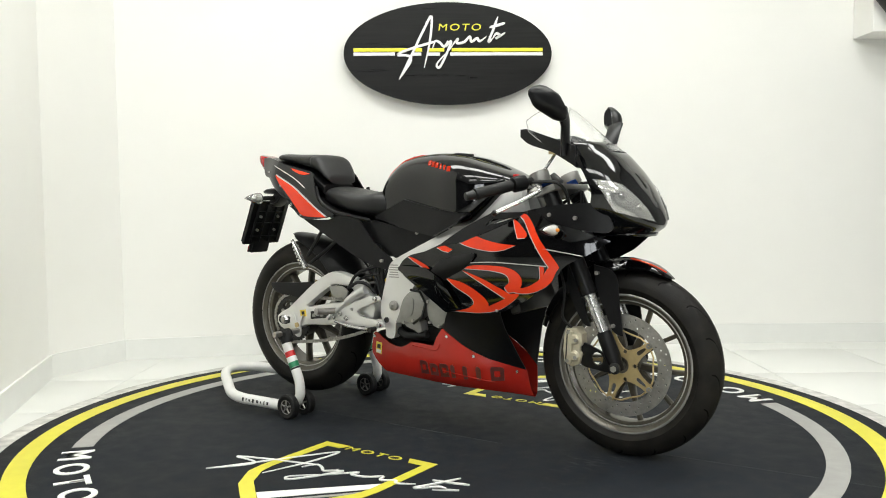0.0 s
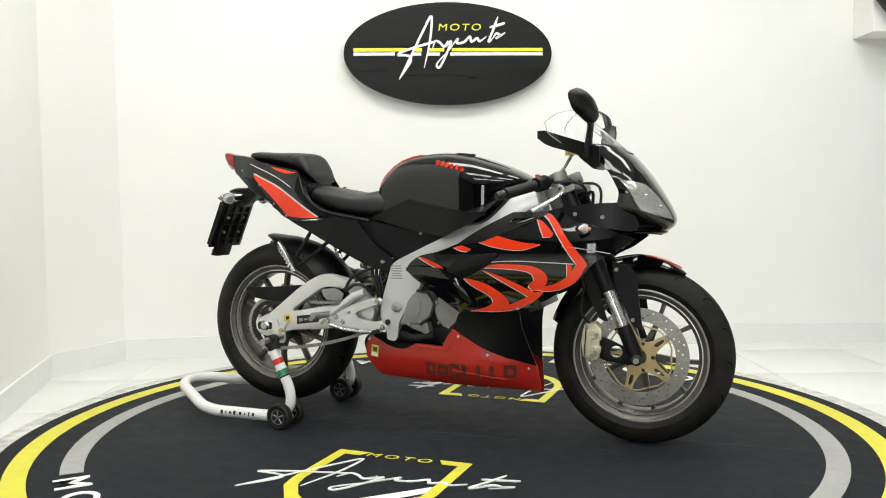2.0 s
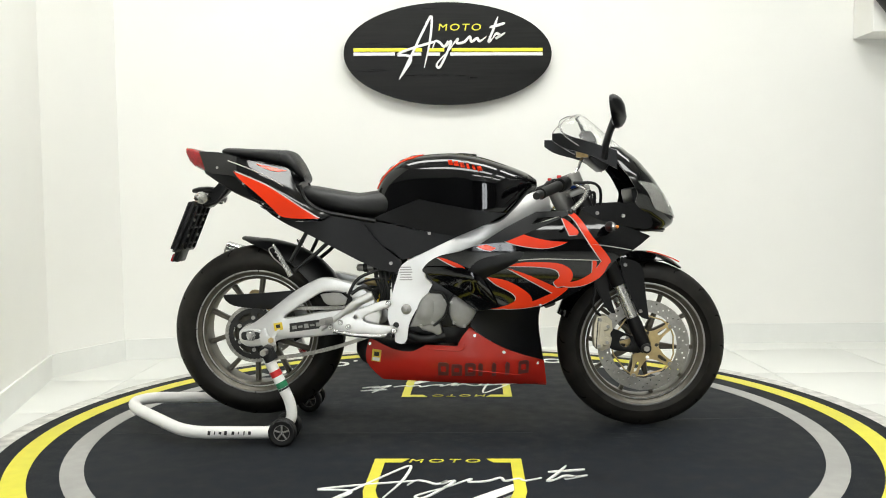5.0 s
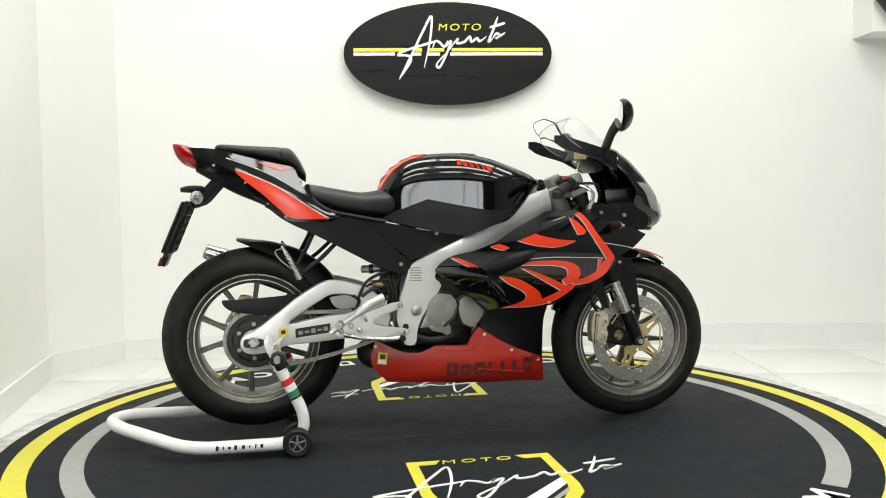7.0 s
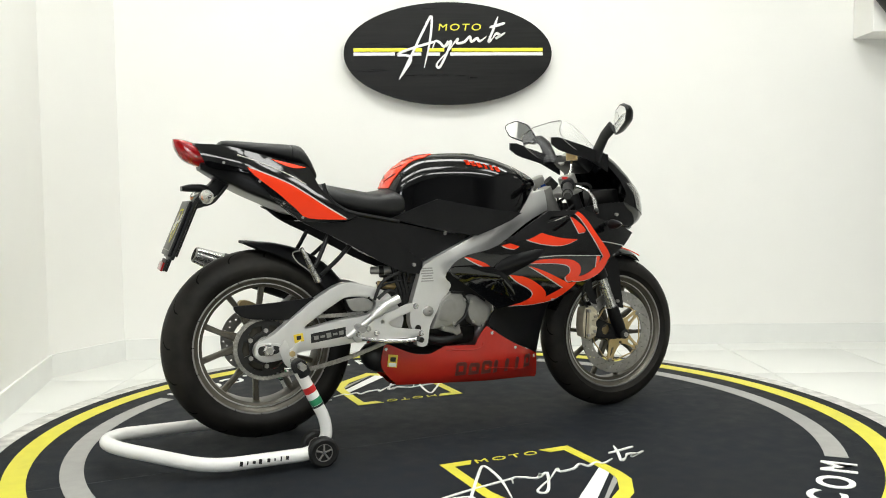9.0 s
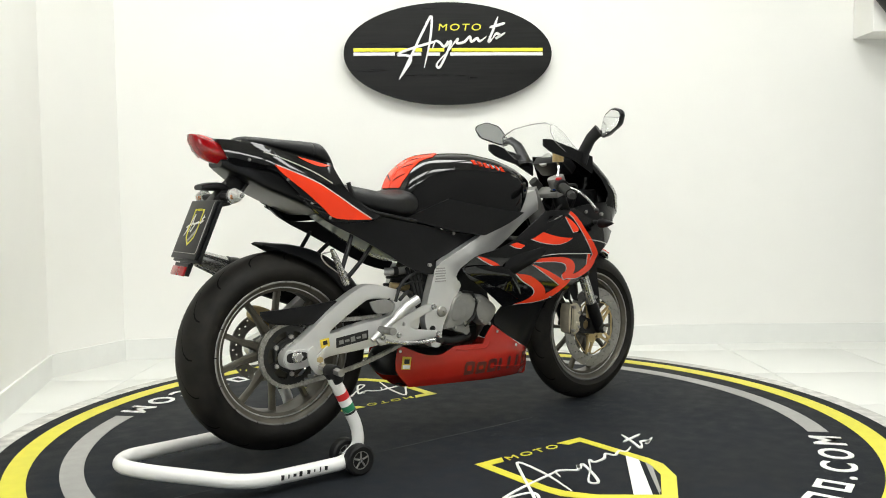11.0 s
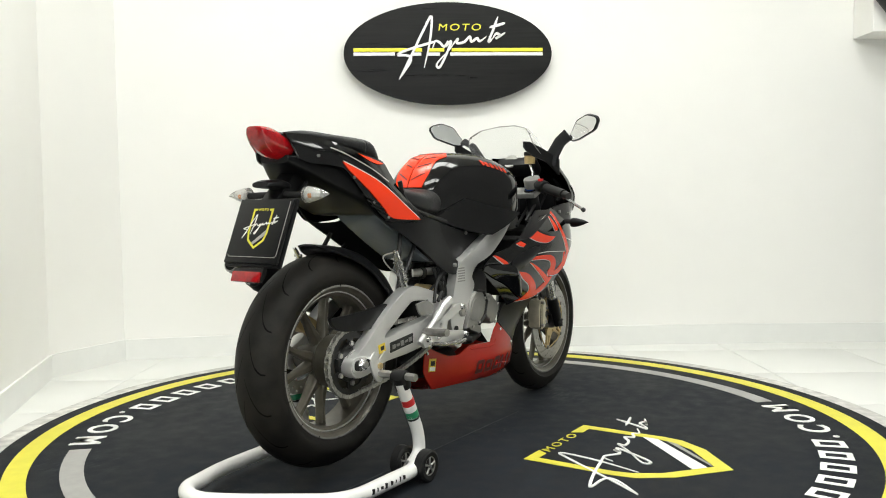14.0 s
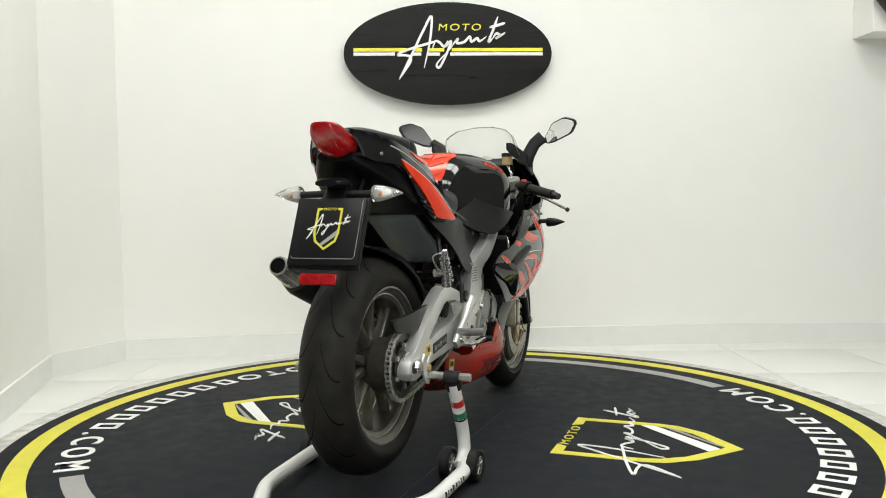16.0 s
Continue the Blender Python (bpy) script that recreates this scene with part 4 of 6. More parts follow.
for bx, bz in ((0.512, 0.388), (0.508, 0.298), (0.538, 0.365), (0.535, 0.31)):
    part("caliper_bolt", rod((bx, -0.112, bz), (bx, -0.10, bz), 0.006, seg=8), M_STEEL, caliper)
part("brake_hose", tube(rounded([(0.515, -0.09, 0.40), (0.485, -0.10, 0.43), (0.50, -0.10, 0.52), (0.47, -0.09, 0.60)], 0.04), 0.0045, 8), M_RUBBER, bike)


def front_guard():
    bm = bmesh.new()
    rows, n, m = [], 26, 10
    for i in range(n + 1):
        a = radians(lerp(i / n, [0, 1], [62, 160]))
        R = lerp(math.degrees(a), [62, 75, 90, 110, 130, 160], [0.303, 0.320, 0.328, 0.326, 0.320, 0.312])
        w = lerp(math.degrees(a), [62, 70, 90, 140, 160], [0.016, 0.046, 0.064, 0.064, 0.052])
        drop = lerp(math.degrees(a), [62, 75, 95, 125, 160], [0.004, 0.016, 0.040, 0.045, 0.03])
        row = []
        for off in (0.0, 0.004):
            for j in range(m + 1):
                v = 2 * j / m - 1
                y = v * (w - off)
                r = R - off - drop * abs(v) ** 3
                row.append(bm.verts.new(FW + Vector((r * math.cos(a), y, r * math.sin(a)))))
        rows.append(row)
    k = m + 1
    for r1, r2 in zip(rows, rows[1:]):
        for j in range(m):
            bm.faces.new((r1[j], r1[j + 1], r2[j + 1], r2[j]))
            bm.faces.new((r1[k + j + 1], r1[k + j], r2[k + j], r2[k + j + 1]))
        for j in (0, m):
            bm.faces.new((r1[j], r2[j], r2[k + j], r1[k + j]))
    for r in (rows[0], rows[-1]):
        for j in range(m):
            bm.faces.new((r[j], r[j + 1], r[k + j + 1], r[k + j]))
    return bm


guard = part("front_mudguard", front_guard(), M_BLACK, bike, "gloss black front mudguard")
part("mudguard_line", tube([FW + Vector(((0.331 - 0.0005 * abs(a - 88)) * math.cos(radians(a)), -0.028, (0.3265 - 0.0006 * abs(a - 88)) * math.sin(radians(a)))) for a in range(66, 90, 3)], 0.0022, 6), M_RED, guard)
both("fork_guard", lambda s: flip(skin(spline([(0.585, 0.600), (0.585, 0.600), (0.64, 0.585), (0.662, 0.555), (0.668, 0.50), (0.682, 0.385), (0.682, 0.385), (0.650, 0.398), (0.625, 0.455), (0.600, 0.51), (0.59, 0.55)], 3), lambda x, z: -0.080 - 0.10 * max(0, 0.56 - z) * 0.25, 0.006), s), M_SATIN, guard)
both("fork_guard", lambda s: flip(skin(spline([(0.50, 0.60), (0.50, 0.60), (0.56, 0.58), (0.545, 0.50), (0.57, 0.405), (0.57, 0.405), (0.545, 0.415), (0.51, 0.48), (0.49, 0.54)], 3), lambda x, z: -0.072, 0.006), s), M_SATIN, guard)
for bx, bz in ((0.652, 0.415), (0.60, 0.575)):
    part("bolt", rod((bx, -0.094, bz), (bx, -0.080, bz), 0.006, seg=10), M_STEEL, bike)

# triple clamps, bars, controls
HEAD = AX + FK * 0.585
part("lower_clamp", box((0.07, 0.24, 0.03), pose(AX.x + FK.x * 0.42, 0, AX.z + FK.z * 0.42, 0, -22, 0), 0.008), M_DARKM, bike)
part("top_clamp", box((0.075, 0.25, 0.022), pose(HEAD.x, 0, HEAD.z, 0, -22, 0), 0.008), M_CAST, bike, "cast top fork clamp")
part("steering_head", rod((0.44, 0, 0.70), (0.375, 0, 0.84), 0.035), M_CAST, bike)
part("ignition_lock", rod((0.43, 0, 0.85), (0.40, 0, 0.875), 0.018), M_DARKM, bike)
for s in (-1, 1):
    cap = HEAD + Vector((0, s * 0.092, 0))
    part("fork_cap", rod(cap + FK * 0.0, cap + FK * 0.034, 0.020, seg=6), M_BLUE, bike, "blue fork adjuster")
    a, b = Vector((0.418, s * 0.11, 0.868)), Vector((0.285, s * 0.318, 0.815))
    d = (b - a).normalized()
    bar = part("handlebar", rod(a, b, 0.011), M_DARKM, bike, "black clip-on handlebar")
    part("grip", tube([a + d * 0.105, a + d * 0.12, a + d * 0.22, a + d * 0.232], 0.0175, 14, taper=[0.95, 1, 1, 1.06]), M_RUBBER, bar, "black rubber grip")
    part("bar_end", rod(a + d * 0.236, b + d * 0.012, 0.015, 0.012), M_DARKM, bar)
    part("switch_block", rod(a + d * 0.055, a + d * 0.10, 0.025, seg=14, bevel=0.005), M_SATIN, bar)
    part("start_switch", box((0.014, 0.018, 0.010), Matrix.Translation(a + d * 0.075 + Vector((-0.012, 0, 0.024))), 0.002), M_REDST, bar)
    part("bar_clamp", rod(a - FK * 0.018, a + FK * 0.02, 0.032, seg=18, bevel=0.004), M_CAST, bar)
    l0 = a + d * 0.05 + Vector((0.03, 0, -0.006))
    part("lever", tube(rounded([l0, l0 + Vector((0.04, s * 0.03, -0.02)), l0 + Vector((0.015, s * 0.10, -0.05)), l0 + Vector((-0.035, s * 0.185, -0.088))], 0.03), 0.0075, 10, squash=0.7), M_POLISH, bar, "polished hand lever")
    part("lever_ball", lathe([(-0.009, 0.001), (-0.006, 0.007), (0, 0.0095), (0.006, 0.007), (0.009, 0.001)], 12, l0 + Vector((-0.036, s * 0.187, -0.089)), closed=False), M_DARKM, bar)
    part("cable", tube(rounded([a + d * 0.06 + Vector((0.03, 0, 0)), a + Vector((0.09, s * 0.03, -0.01)), a + Vector((0.10, -s * 0.02, -0.10)), a + Vector((0.04, -s * 0.04, -0.20))], 0.06), 0.005, 8), M_RUBBER, bar)
part("fluid_reservoir", rod((0.455, -0.080, 0.944), (0.455, -0.080, 0.975), 0.021, seg=20), M_FLUID, bike, "amber brake fluid reservoir")
part("reservoir_cap", rod((0.455, -0.080, 0.975), (0.455, -0.080, 0.990), 0.023, seg=20, bevel=0.003), M_RUBBER, bike)
part("reservoir_stay", tube([(0.455, -0.08, 0.944), (0.44, -0.10, 0.91), (0.42, -0.11, 0.88)], 0.005, 8), M_POLISH, bike)
for k, (yy, zz) in enumerate(((-0.10, 0.80), (-0.06, 0.78), (0.05, 0.80), (-0.12, 0.74), (0.0, 0.83))):
    part("cable", tube(rounded([(0.38, yy, zz - 0.08), (0.46 + 0.012 * k, yy * 1.1, zz), (0.485 + 0.006 * k, yy * 0.8, zz - 0.03), (0.50, yy * 0.6, zz - 0.10)], 0.06), 0.0055, 8), M_RUBBER, bike)
part("horn", rod((0.47, -0.06, 0.735), (0.49, -0.085, 0.74), 0.028, seg=20, bevel=0.004), M_STEEL, bike)
part("inner_panel", box((0.03, 0.20, 0.10), pose(0.640, 0, 0.79, 0, -12, 0), 0.01), M_MATT, bike, "black headlamp housing")
dash = part("instrument_panel", box((0.045, 0.17, 0.075), pose(0.515, 0, 0.935, 0, -50, 0), 0.012), M_SATIN, bike, "black instrument pod")
part("dial", rod((0.495, 0.025, 0.955), (0.488, 0.025, 0.960), 0.030, seg=28), M_GREYV, dash, "grey-faced rev counter")

# ---- bodywork surfaces ----


def fair_y(x, z):
    b = curve_at(z, [0.20, 0.30, 0.37, 0.44, 0.50, 0.56, 0.62, 0.66, 0.70, 0.75, 0.80], [0.13, 0.145, 0.160, 0.184, 0.203, 0.214, 0.223, 0.223, 0.214, 0.195, 0.172])
    f = curve_at(x, [-0.12, 0.05, 0.2, 0.4, 0.52, 0.60, 0.70], [0.84, 0.95, 1.0, 1.0, 0.97, 0.88, 0.62])
    return -b * f


def belly_y(x, z):
    b = curve_at(x, [-0.32, -0.2, -0.05, 0.07, 0.18, 0.25, 0.30, 0.34], [0.080, 0.104, 0.135, 0.155, 0.143, 0.112, 0.066, 0.012])
    return -b * lerp(z, [0.14, 0.17, 0.20, 0.25, 0.40], [0.45, 0.72, 0.90, 1.0, 1.0])


def duct_y(x, z):
    edge = lerp(x, [0.06, 0.18, 0.32], [0.37, 0.30, 0.24])
    u = min(1, max(0, (z - edge) / (0.445 - edge)))
    return belly_y(x, 0.26) * (1 - u) + (fair_y(x, 0.445) + 0.012) * u + 0.006 * math.sin(math.pi * u)


FAIR = spline([(-0.092, 0.572), (-0.092, 0.572), (-0.071, 0.597), (-0.030, 0.620), (0.035, 0.634), (0.104, 0.660), (0.194, 0.700), (0.282, 0.730), (0.383, 0.760), (0.440, 0.774), (0.440, 0.774), (0.492, 0.735), (0.578, 0.712), (0.672, 0.676), (0.672, 0.676), (0.612, 0.634), (0.552, 0.604), (0.512, 0.560), (0.452, 0.518), (0.394, 0.480), (0.302, 0.442), (0.302, 0.442), (0.22, 0.437), (0.138, 0.437), (0.094, 0.430), (0.094, 0.430), (0.029, 0.478), (-0.028, 0.518), (-0.068, 0.545)], 3)
SLOT = spline([(0.065, 0.560), (0.065, 0.560), (0.10, 0.585), (0.16, 0.610), (0.23, 0.622), (0.20, 0.602), (0.15, 0.588), (0.105, 0.562), (0.085, 0.545)], 3)
both("side_fairing", lambda s: flip(skin(FAIR, fair_y, 0.004, [SLOT], 0.022), s), M_BLACK, bike, "gloss black side fairing")
both("fairing_duct", lambda s: flip(skin([(x, z) for x, z in spline([(0.05, 0.545), (0.09, 0.60), (0.16, 0.622), (0.245, 0.632), (0.21, 0.59), (0.13, 0.55), (0.09, 0.53)], 3)], lambda x, z: fair_y(x, z) - 0.010 * max(0.0, 1 - ((z - lerp(x, [0.05, 0.25], [0.557, 0.622])) / 0.026) ** 2), 0.003, step=0.014), s), M_SATIN, bike, "dark rounded air scoop")
VANE = spline([(-0.090, 0.566), (-0.090, 0.566), (-0.075, 0.582), (0.044, 0.580), (0.044, 0.580), (0.085, 0.560), (0.115, 0.535), (0.159, 0.454), (0.159, 0.454), (0.150, 0.452), (0.060, 0.500), (-0.03, 0.535)], 3)
both("fairing_vane", lambda s: flip(skin(VANE, lambda x, z: fair_y(x, z) - 0.006 - 0.020 * lerp(x, [-0.09, 0.10, 0.16], [0.0, 1.0, 0.3]) * max(0.0, 1 - abs(z - lerp(x, [-0.09, 0.08, 0.16], [0.57, 0.545, 0.455])) / 0.06), 0.010, [], 0.013), s), M_BLACK, bike, "gloss black pointed fairing vane")
DUCT = spline([(0.068, 0.375), (0.068, 0.375), (0.080, 0.41), (0.094, 0.432), (0.094, 0.432), (0.191, 0.437), (0.303, 0.443), (0.303, 0.443), (0.299, 0.384), (0.315, 0.281), (0.323, 0.238), (0.323, 0.238), (0.19, 0.296), (0.12, 0.335)], 3)
both("lower_fairing", lambda s: flip(skin(DUCT, duct_y, 0.004, [], 0.022), s), M_SATIN, bike, "gloss black lower fairing")
BELLY = spline([(-0.297, 0.245), (-0.292, 0.305), (-0.278, 0.324), (-0.236, 0.306), (-0.19, 0.288), (-0.140, 0.284), (-0.113, 0.294), (-0.085, 0.309), (-0.085, 0.309), (0.022, 0.307), (0.022, 0.307), (0.039, 0.340), (0.063, 0.370), (0.063, 0.370), (0.181, 0.298), (0.324, 0.240), (0.324, 0.240), (0.335, 0.152), (0.335, 0.152), (0.188, 0.166), (-0.077, 0.176), (-0.225, 0.180), (-0.25, 0.19)], 3)
belly = both("belly_pan", lambda s: flip(skin(BELLY, belly_y, 0.004, [], 0.022), s), M_BELLY, bike, "dark red belly pan")
bm = bmesh.new()
rows = []
for i in range(15):
    x = -0.24 + 0.575 * i / 14
    z = lerp(x, [-0.24, -0.077, 0.188, 0.335], [0.185, 0.176, 0.166, 0.152])
    y = abs(belly_y(x, z)) - 0.001
    rows.append([bm.verts.new((x, y * k, z - 0.012 * (1 - k * k))) for k in (-1, -0.5, 0, 0.5, 1)])
for r1, r2 in zip(rows, rows[1:]):
    for k in range(4):
        bm.faces.new((r1[k], r1[k + 1], r2[k + 1], r2[k]))
bmesh.ops.solidify(bm, geom=bm.faces[:], thickness=0.003)
part("belly_floor", bm, M_BELLY, bike)


def crease(points, surf, r, n=5):
    line = spline(points, n, closed=False)
    return tube([(x, surf(x, z) - 0.0005, z) for x, z in line], r, 8)


part("belly_rib", crease([(-0.08, 0.295), (0.03, 0.293), (0.05, 0.315)], belly_y, 0.0022), M_BELLY, belly[0])
part("belly_rib", crease([(0.06, 0.226), (0.16, 0.212), (0.24, 0.198)], belly_y, 0.002), M_BELLY, belly[0])
for bx, bz, f in ((0.082, 0.345, belly_y), (0.181, 0.285, belly_y), (0.300, 0.232, belly_y), (0.302, 0.452, fair_y), (-0.283, 0.308, belly_y)):
    part("fairing_screw", rod((bx, f(bx, bz) - 0.003, bz), (bx, f(bx, bz) + 0.004, bz), 0.0055, seg=10), M_POLISH, bike)
# plain bars in place of the maker's lettering
for k in range(7):
    tall = k in (3, 4, 5)
    x0 = -0.045 + k * 0.046
    wid = 0.014 if tall else 0.036
    h0, h1 = 0.202, 0.250 if k != 1 else 0.245
    part("plain_bar", skin([(x0, h0), (x0 + wid, h0 + 0.001), (x0 + wid + 0.002, h1 - 0.006), (x0 + wid - 0.006, h1), (x0 + 0.004, h1), (x0, h1 - 0.008)], belly_y, 0.002, [[(x0 + 0.010, h0 + 0.014), (x0 + wid - 0.009, h0 + 0.014), (x0 + wid - 0.009, h1 - 0.014), (x0 + 0.010, h1 - 0.014)]] if not tall else [], 0.02, 0.0012), M_FAINT, belly[0], "dark worn print")
part("sticker", skin([(-0.279, 0.248), (-0.248, 0.244), (-0.243, 0.286), (-0.274, 0.290)], belly_y, 0.002, [], 0.02, 0.0014), M_YELST, belly[0], "yellow and white sticker")
part("sticker_mark", skin([(-0.270, 0.266), (-0.252, 0.264), (-0.250, 0.279), (-0.268, 0.281)], belly_y, 0.002, [], 0.02, 0.0022), M_TAN, belly[0])
part("sticker_mark", skin([(-0.275, 0.250), (-0.251, 0.247), (-0.249, 0.259), (-0.274, 0.262)], belly_y, 0.002, [], 0.02, 0.0020), M_SIGNW, belly[0])

# red graphics with pale outlines
DECALS = [
    [(0.172, 0.672), (0.172, 0.672), (0.200, 0.684), (0.232, 0.694), (0.232, 0.694), (0.270, 0.680), (0.330, 0.667), (0.389, 0.662), (0.389, 0.662), (0.352, 0.648), (0.308, 0.642), (0.247, 0.649), (0.203, 0.660)],
    [(0.092, 0.649), (0.092, 0.649), (0.122, 0.656), (0.122, 0.656), (0.156, 0.644), (0.156, 0.644), (0.140, 0.635), (0.140, 0.635), (0.115, 0.639)],
    [(-0.040, 0.614), (-0.040, 0.614), (-0.015, 0.610), (0.035, 0.590), (0.052, 0.577), (0.052, 0.577), (0.026, 0.580), (-0.012, 0.598)],
    [(0.372, 0.742), (0.372, 0.742), (0.395, 0.728), (0.424, 0.698), (0.421, 0.685), (0.421, 0.685), (0.396, 0.683), (0.396, 0.683), (0.382, 0.715)],
    [(0.388, 0.756), (0.388, 0.756), (0.412, 0.757), (0.440, 0.728), (0.470, 0.680), (0.528, 0.606), (0.522, 0.584), (0.497, 0.545), (0.443, 0.518), (0.390, 0.513), (0.358, 0.524), (0.358, 0.524), (0.376, 0.527), (0.422, 0.534), (0.468, 0.560), (0.500, 0.598), (0.500, 0.598), (0.470, 0.642), (0.440, 0.690), (0.412, 0.735)],
    [(0.189, 0.584), (0.189, 0.584), (0.241, 0.596), (0.346, 0.594), (0.394, 0.576), (0.406, 0.548), (0.390, 0.522), (0.356, 0.512), (0.356, 0.512), (0.344, 0.530), (0.362, 0.547), (0.352, 0.570), (0.304, 0.580), (0.24, 0.583)],
    [(0.192, 0.577), (0.192, 0.577), (0.265, 0.552), (0.36, 0.508), (0.36, 0.508), (0.392, 0.510), (0.360, 0.480), (0.306, 0.452), (0.240, 0.440), (0.185, 0.438), (0.185, 0.438), (0.235, 0.450), (0.29, 0.470), (0.340, 0.493), (0.340, 0.493), (0.265, 0.536)],
    [(0.124, 0.548), (0.124, 0.548), (0.191, 0.535), (0.254, 0.498), (0.274, 0.468), (0.254, 0.450), (0.201, 0.440), (0.137, 0.438), (0.137, 0.438), (0.190, 0.451), (0.219, 0.470), (0.208, 0.493), (0.155, 0.522)],
    [(0.470, 0.600), (0.470, 0.600), (0.484, 0.596), (0.480, 0.570), (0.468, 0.548), (0.468, 0.548), (0.470, 0.575)],
]


def widened(outline, d):
    pts = [Vector(q) for q in outline]
    area = sum(a.x * b.y - b.x * a.y for a, b in zip(pts, pts[1:] + pts[:1]))
    sg = 1 if area > 0 else -1
    out = []
    for i, p in enumerate(pts):
        t = pts[(i + 1) % len(pts)] - pts[i - 1]
        t = t.normalized() if t.length > 1e-9 else Vector((1, 0))
        out.append(tuple(p + Vector((t.y, -t.x)) * d * sg))
    return out


for q in DECALS:
    o = spline(q, 4)
    for s in (-1, 1):
        part("decal_edge", flip(skin([(x - 0.0026, z - 0.0024) for x, z in o], fair_y, 0.003, [], 0.022, 0.0012), s), M_WLINE, bike, "pale pinstripe round the graphic")
        part("decal", flip(skin(o, fair_y, 0.003, [], 0.022, 0.0022), s), M_RED, bike, "bright red graphic")
for line in ([(0.165, 0.676), (0.20, 0.690), (0.28, 0.718), (0.37, 0.748)], [(0.13, 0.585), (0.20, 0.600), (0.30, 0.607), (0.40, 0.604), (0.49, 0.600)], [(0.455, 0.655), (0.50, 0.650), (0.56, 0.64), (0.60, 0.632)]):
    part("pinstripe", crease(line, fair_y, 0.0016), M_WLINE, bike)

PANEL = spline([(0.101, 0.657), (0.101, 0.657), (0.19, 0.712), (0.289, 0.762), (0.289, 0.762), (0.41, 0.764), (0.41, 0.764), (0.385, 0.746), (0.29, 0.706), (0.191, 0.667), (0.191, 0.667), (0.14, 0.660)], 3)
VENT = [(0.273, 0.721), (0.292, 0.742), (0.376, 0.745), (0.34, 0.735)]
for s in (-1, 1):
    panel = part("fairing_panel", flip(skin(PANEL, fair_y, 0.006, [VENT], 0.02, 0.003), s), M_SATIN, bike, "satin black fairing panel with a slot")
    part("slot_back", flip(skin(widened(VENT, 0.004), lambda x, z: fair_y(x, z) + 0.012, 0.003), s), M_GROOVE, panel)
# nose
NOSE_Z = [0.690, 0.705, 0.730, 0.766, 0.822, 0.878, 0.935, 0.975]
NOSE_F = [0.735, 0.770, 0.779, 0.766, 0.734, 0.697, 0.651, 0.600]
NOSE_R = [0.600, 0.595, 0.600, 0.612, 0.625, 0.595, 0.548, 0.515]
NOSE_W = [0.100, 0.120, 0.150, 0.170, 0.181, 0.172, 0.150, 0.128]


def nose_at(u, z, lift=0.0):
    """u from -1 (right rear edge) over 0 (middle of the nose) to 1."""
    f, r, w = curve_z(z, NOSE_F), curve_z(z, NOSE_R), curve_z(z, NOSE_W)
    t = u * math.pi / 2
    e = 0.80
    x = r + (f - r + lift) * math.cos(t) ** e
    y = (w + lift) * math.copysign(abs(math.sin(t)) ** e, t)
    return Vector((x, y, z))


def curve_z(z, vals):
    return sum(lerp(z + k * 0.008, NOSE_Z, vals) for k in (-1, 0, 1)) / 3


def grid_skin(at, us, vs, thick=0.004):
    bm = bmesh.new()
    sheets = []
    for lift in (0.0, -thick):
        sheets.append([[bm.verts.new(at(u, v, lift)) for u in us] for v in vs])
    for q, sh in enumerate(sheets):
        for r1, r2 in zip(sh, sh[1:]):
            for k in range(len(us) - 1):
                f = (r1[k], r1[k + 1], r2[k + 1], r2[k])
                bm.faces.new(f if q == 0 else f[::-1])
    a, b = sheets
    for k in range(len(us) - 1):
        bm.faces.new((a[0][k + 1], a[0][k], b[0][k], b[0][k + 1]))
        bm.faces.new((a[-1][k], a[-1][k + 1], b[-1][k + 1], b[-1][k]))
    for i in range(len(vs) - 1):
        bm.faces.new((a[i][0], a[i + 1][0], b[i + 1][0], b[i][0]))
        bm.faces.new((a[i + 1][-1], a[i][-1], b[i][-1], b[i + 1][-1]))
    return bm


us = [-1 + k / 20 for k in range(41)]
nose = part("nose_fairing", grid_skin(nose_at, us, [0.690 + 0.285 * k / 26 for k in range(27)]), M_BLACK, bike, "gloss black nose fairing", smooth=60)


def param_skin(outline, at, lift, thick, step=0.05):
    """A patch on the nose, from an outline in (u, z * 4)."""
    vs, fs = fill2d(outline, (), step)
    bm = bmesh.new()
    top = [bm.verts.new(at(v.x, v.y / 4, lift)) for v in vs]
    low = [bm.verts.new(at(v.x, v.y / 4, lift - thick)) for v in vs]
    seen = set()
    for f in fs:
        bm.faces.new([top[i] for i in f])
        bm.faces.new([low[i] for i in reversed(f)])
        seen |= {(a, b) for a, b in zip(f, (*f[1:], f[0]))}
    for a, b in seen:
        if (b, a) not in seen:
            bm.faces.new((top[b], top[a], low[a], low[b]))
    return bm


